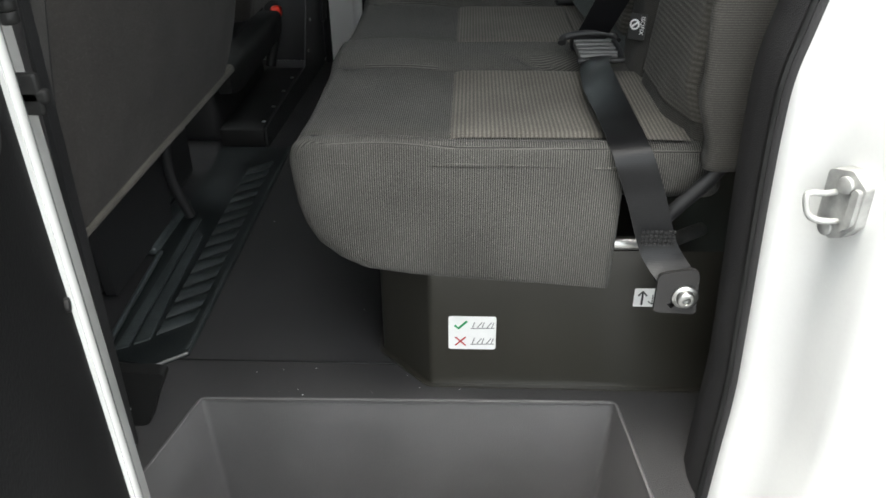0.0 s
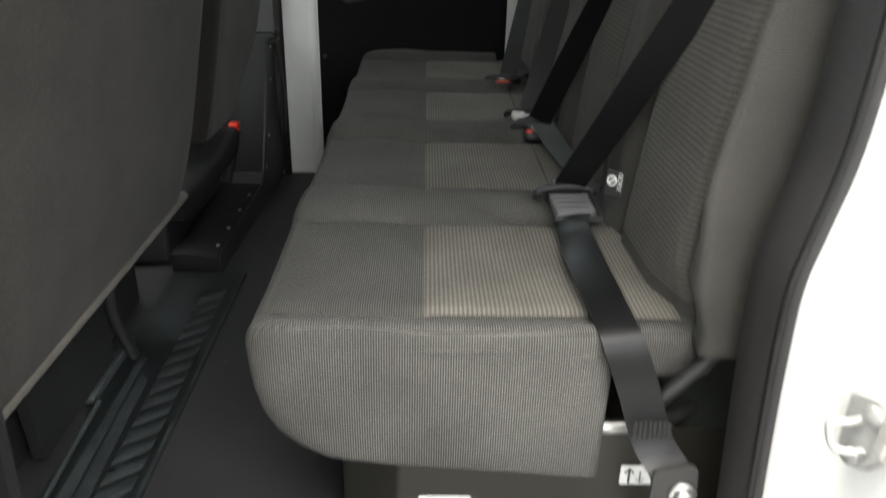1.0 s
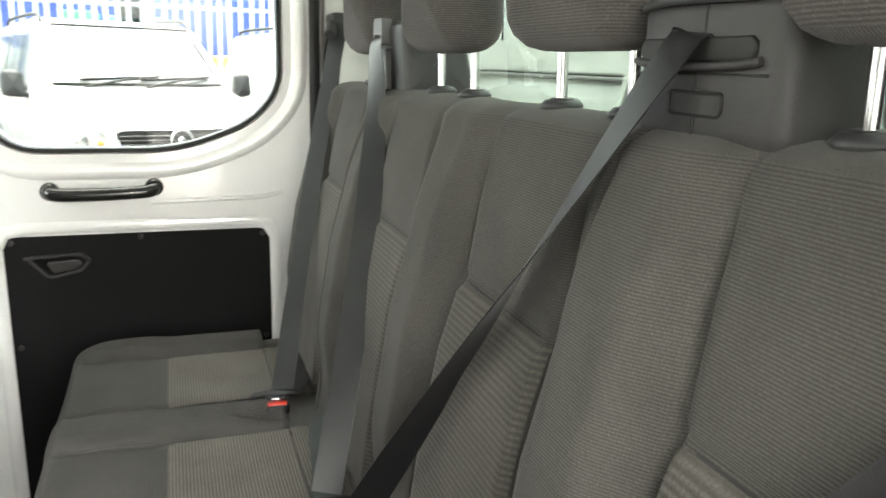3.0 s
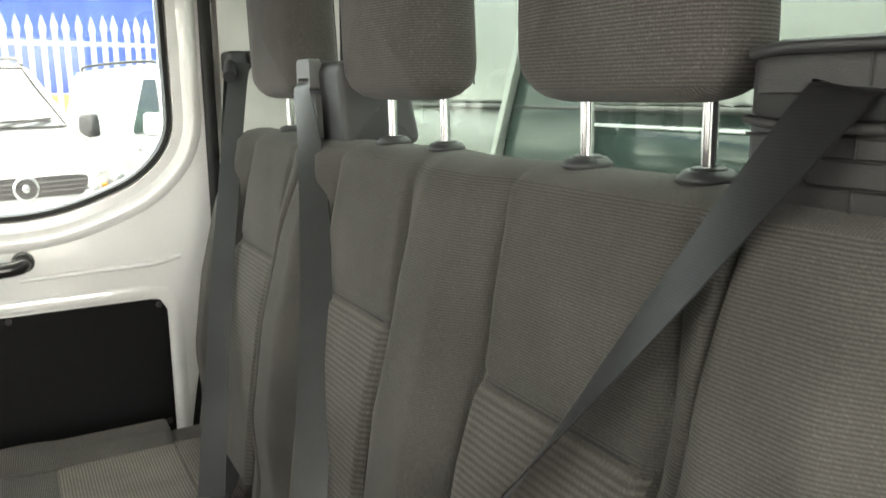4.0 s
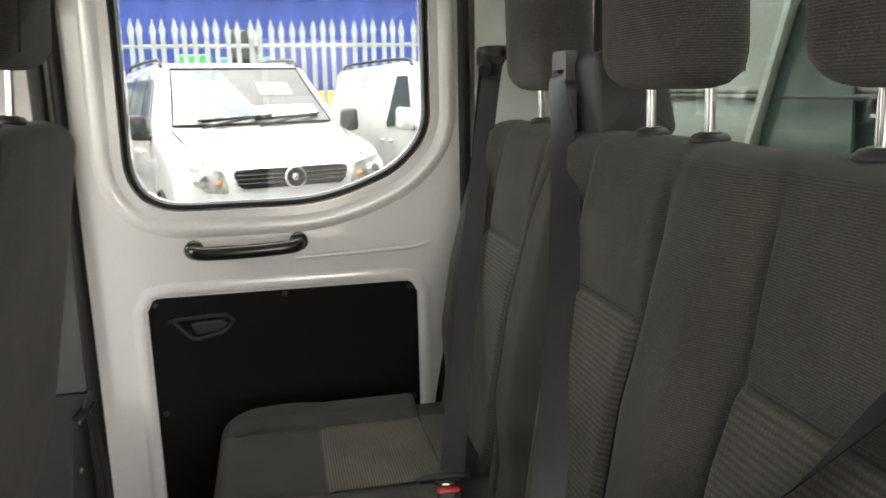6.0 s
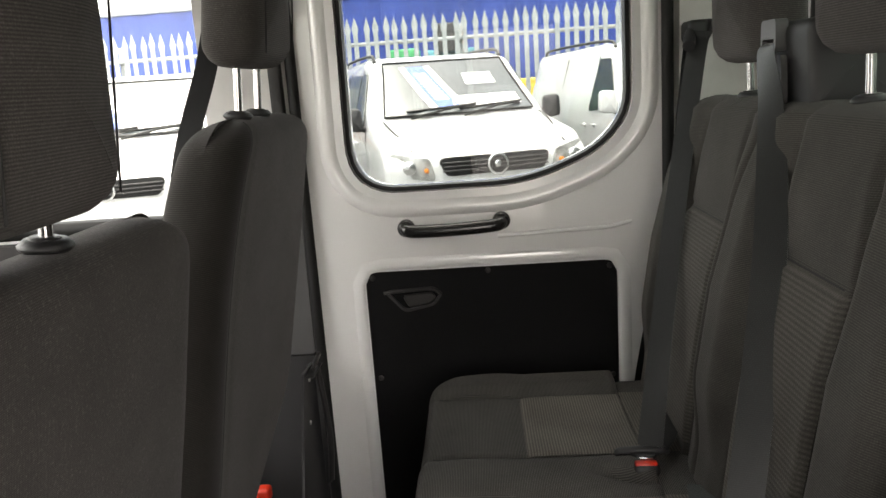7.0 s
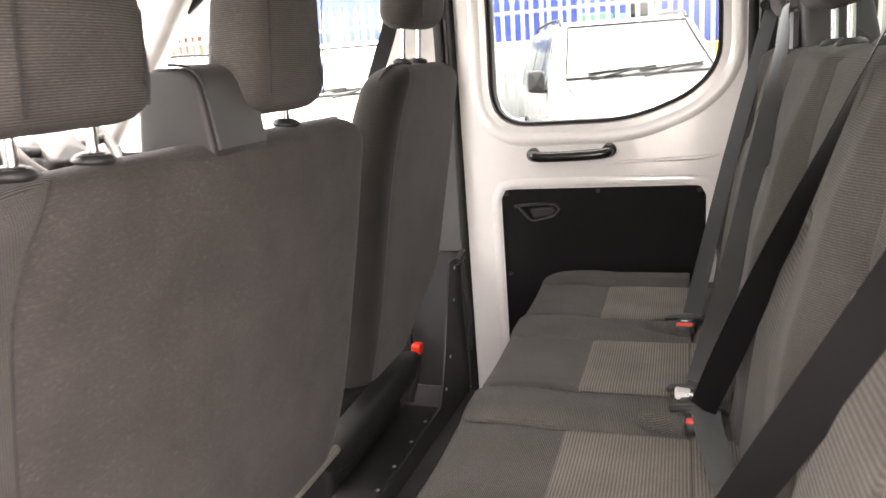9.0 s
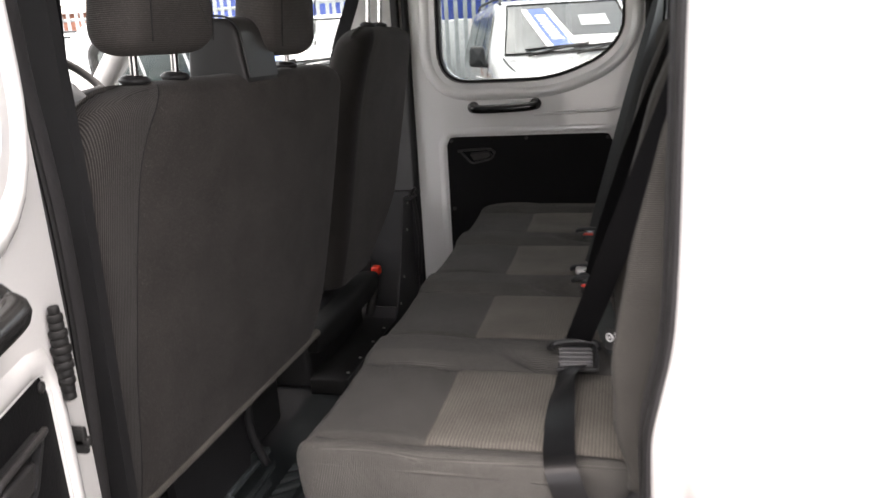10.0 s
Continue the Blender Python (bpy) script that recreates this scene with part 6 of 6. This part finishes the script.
def shed(label, x0, x1, y0, y1, eave, ridge, wall, band=None):
    s = thing("shed", label, "building", group="industrial sheds")
    part("wall", box(x0, x1, y0, y1, YARD, YARD + eave, 0), wall, s)
    ym = (y0 + y1) / 2
    b = bmesh.new()
    ra = [b.verts.new((x, y, YARD + z)) for x in (x0 - 0.3, x1 + 0.3) for y, z in ((y0 - 0.4, eave - 0.1), (ym, ridge), (y1 + 0.4, eave - 0.1), (ym, ridge - 0.3))]
    for i in range(4):
        b.faces.new((ra[i], ra[(i + 1) % 4], ra[4 + (i + 1) % 4], ra[4 + i]))
    b.faces.new(ra[:4])
    b.faces.new(ra[4:])
    part("roof", finish(b, False), M_ROOFING, s)
    n = int((x1 - x0) / 2.4)
    for i in range(n):
        x = x0 + 1.2 + i * 2.4
        part("roof_light", plate([(x - 0.5, 0), (x + 0.5, 0), (x + 0.5, 1), (x - 0.5, 1)], [], 0, 0.05, lambda u, q, w: Vector((u, y0 - 0.4 + (ym - y0 + 0.4) * (0.3 + 0.4 * q), YARD + eave - 0.1 + (ridge - eave + 0.1) * (0.3 + 0.4 * q) + 0.03 + w))), M_PALE, s)
    if band:
        part("cladding_band", box(x0 + 0.02, x1 - 0.02, y0 - 0.06, y0 - 0.01, YARD + eave * 0.62, YARD + eave, 0), band, s)
        part("gutter", box(x0, x1, y0 - 0.25, y0 - 0.07, YARD + eave - 0.02, YARD + eave + 0.12, 0), M_BRICK, s)
    return s


shed("long low brick shed with a weathered sheet roof", -34, -1.2, 30, 40, 3.7, 5.0, M_BRICK)
shed("pale shed with a teal band and a weathered roof", -1.0, 26, 30, 42, 4.9, 6.1, M_PALE, M_TEAL)
tl = thing("stacked_machinery", "coloured site machinery and crates behind the fence", "machinery")
for i, (x, w, h, c) in enumerate(((-1.7, 0.35, 1.75, M_ORANGE), (-1.2, 0.5, 1.95, M_GREEN), (-0.4, 0.9, 1.9, M_TEAL), (-0.22, 0.14, 2.30, M_ORANGE), (-0.48, 0.34, 2.32, M_PLASTIC), (1.1, 1.6, 1.35, M_YELLOW), (-2.8, 0.9, 1.6, M_PALE))):
    part("crate", box(x - w / 2, x + w / 2, 13.2, 13.8, YARD, YARD + h + 0.25, 0.03, 1), c, tl)
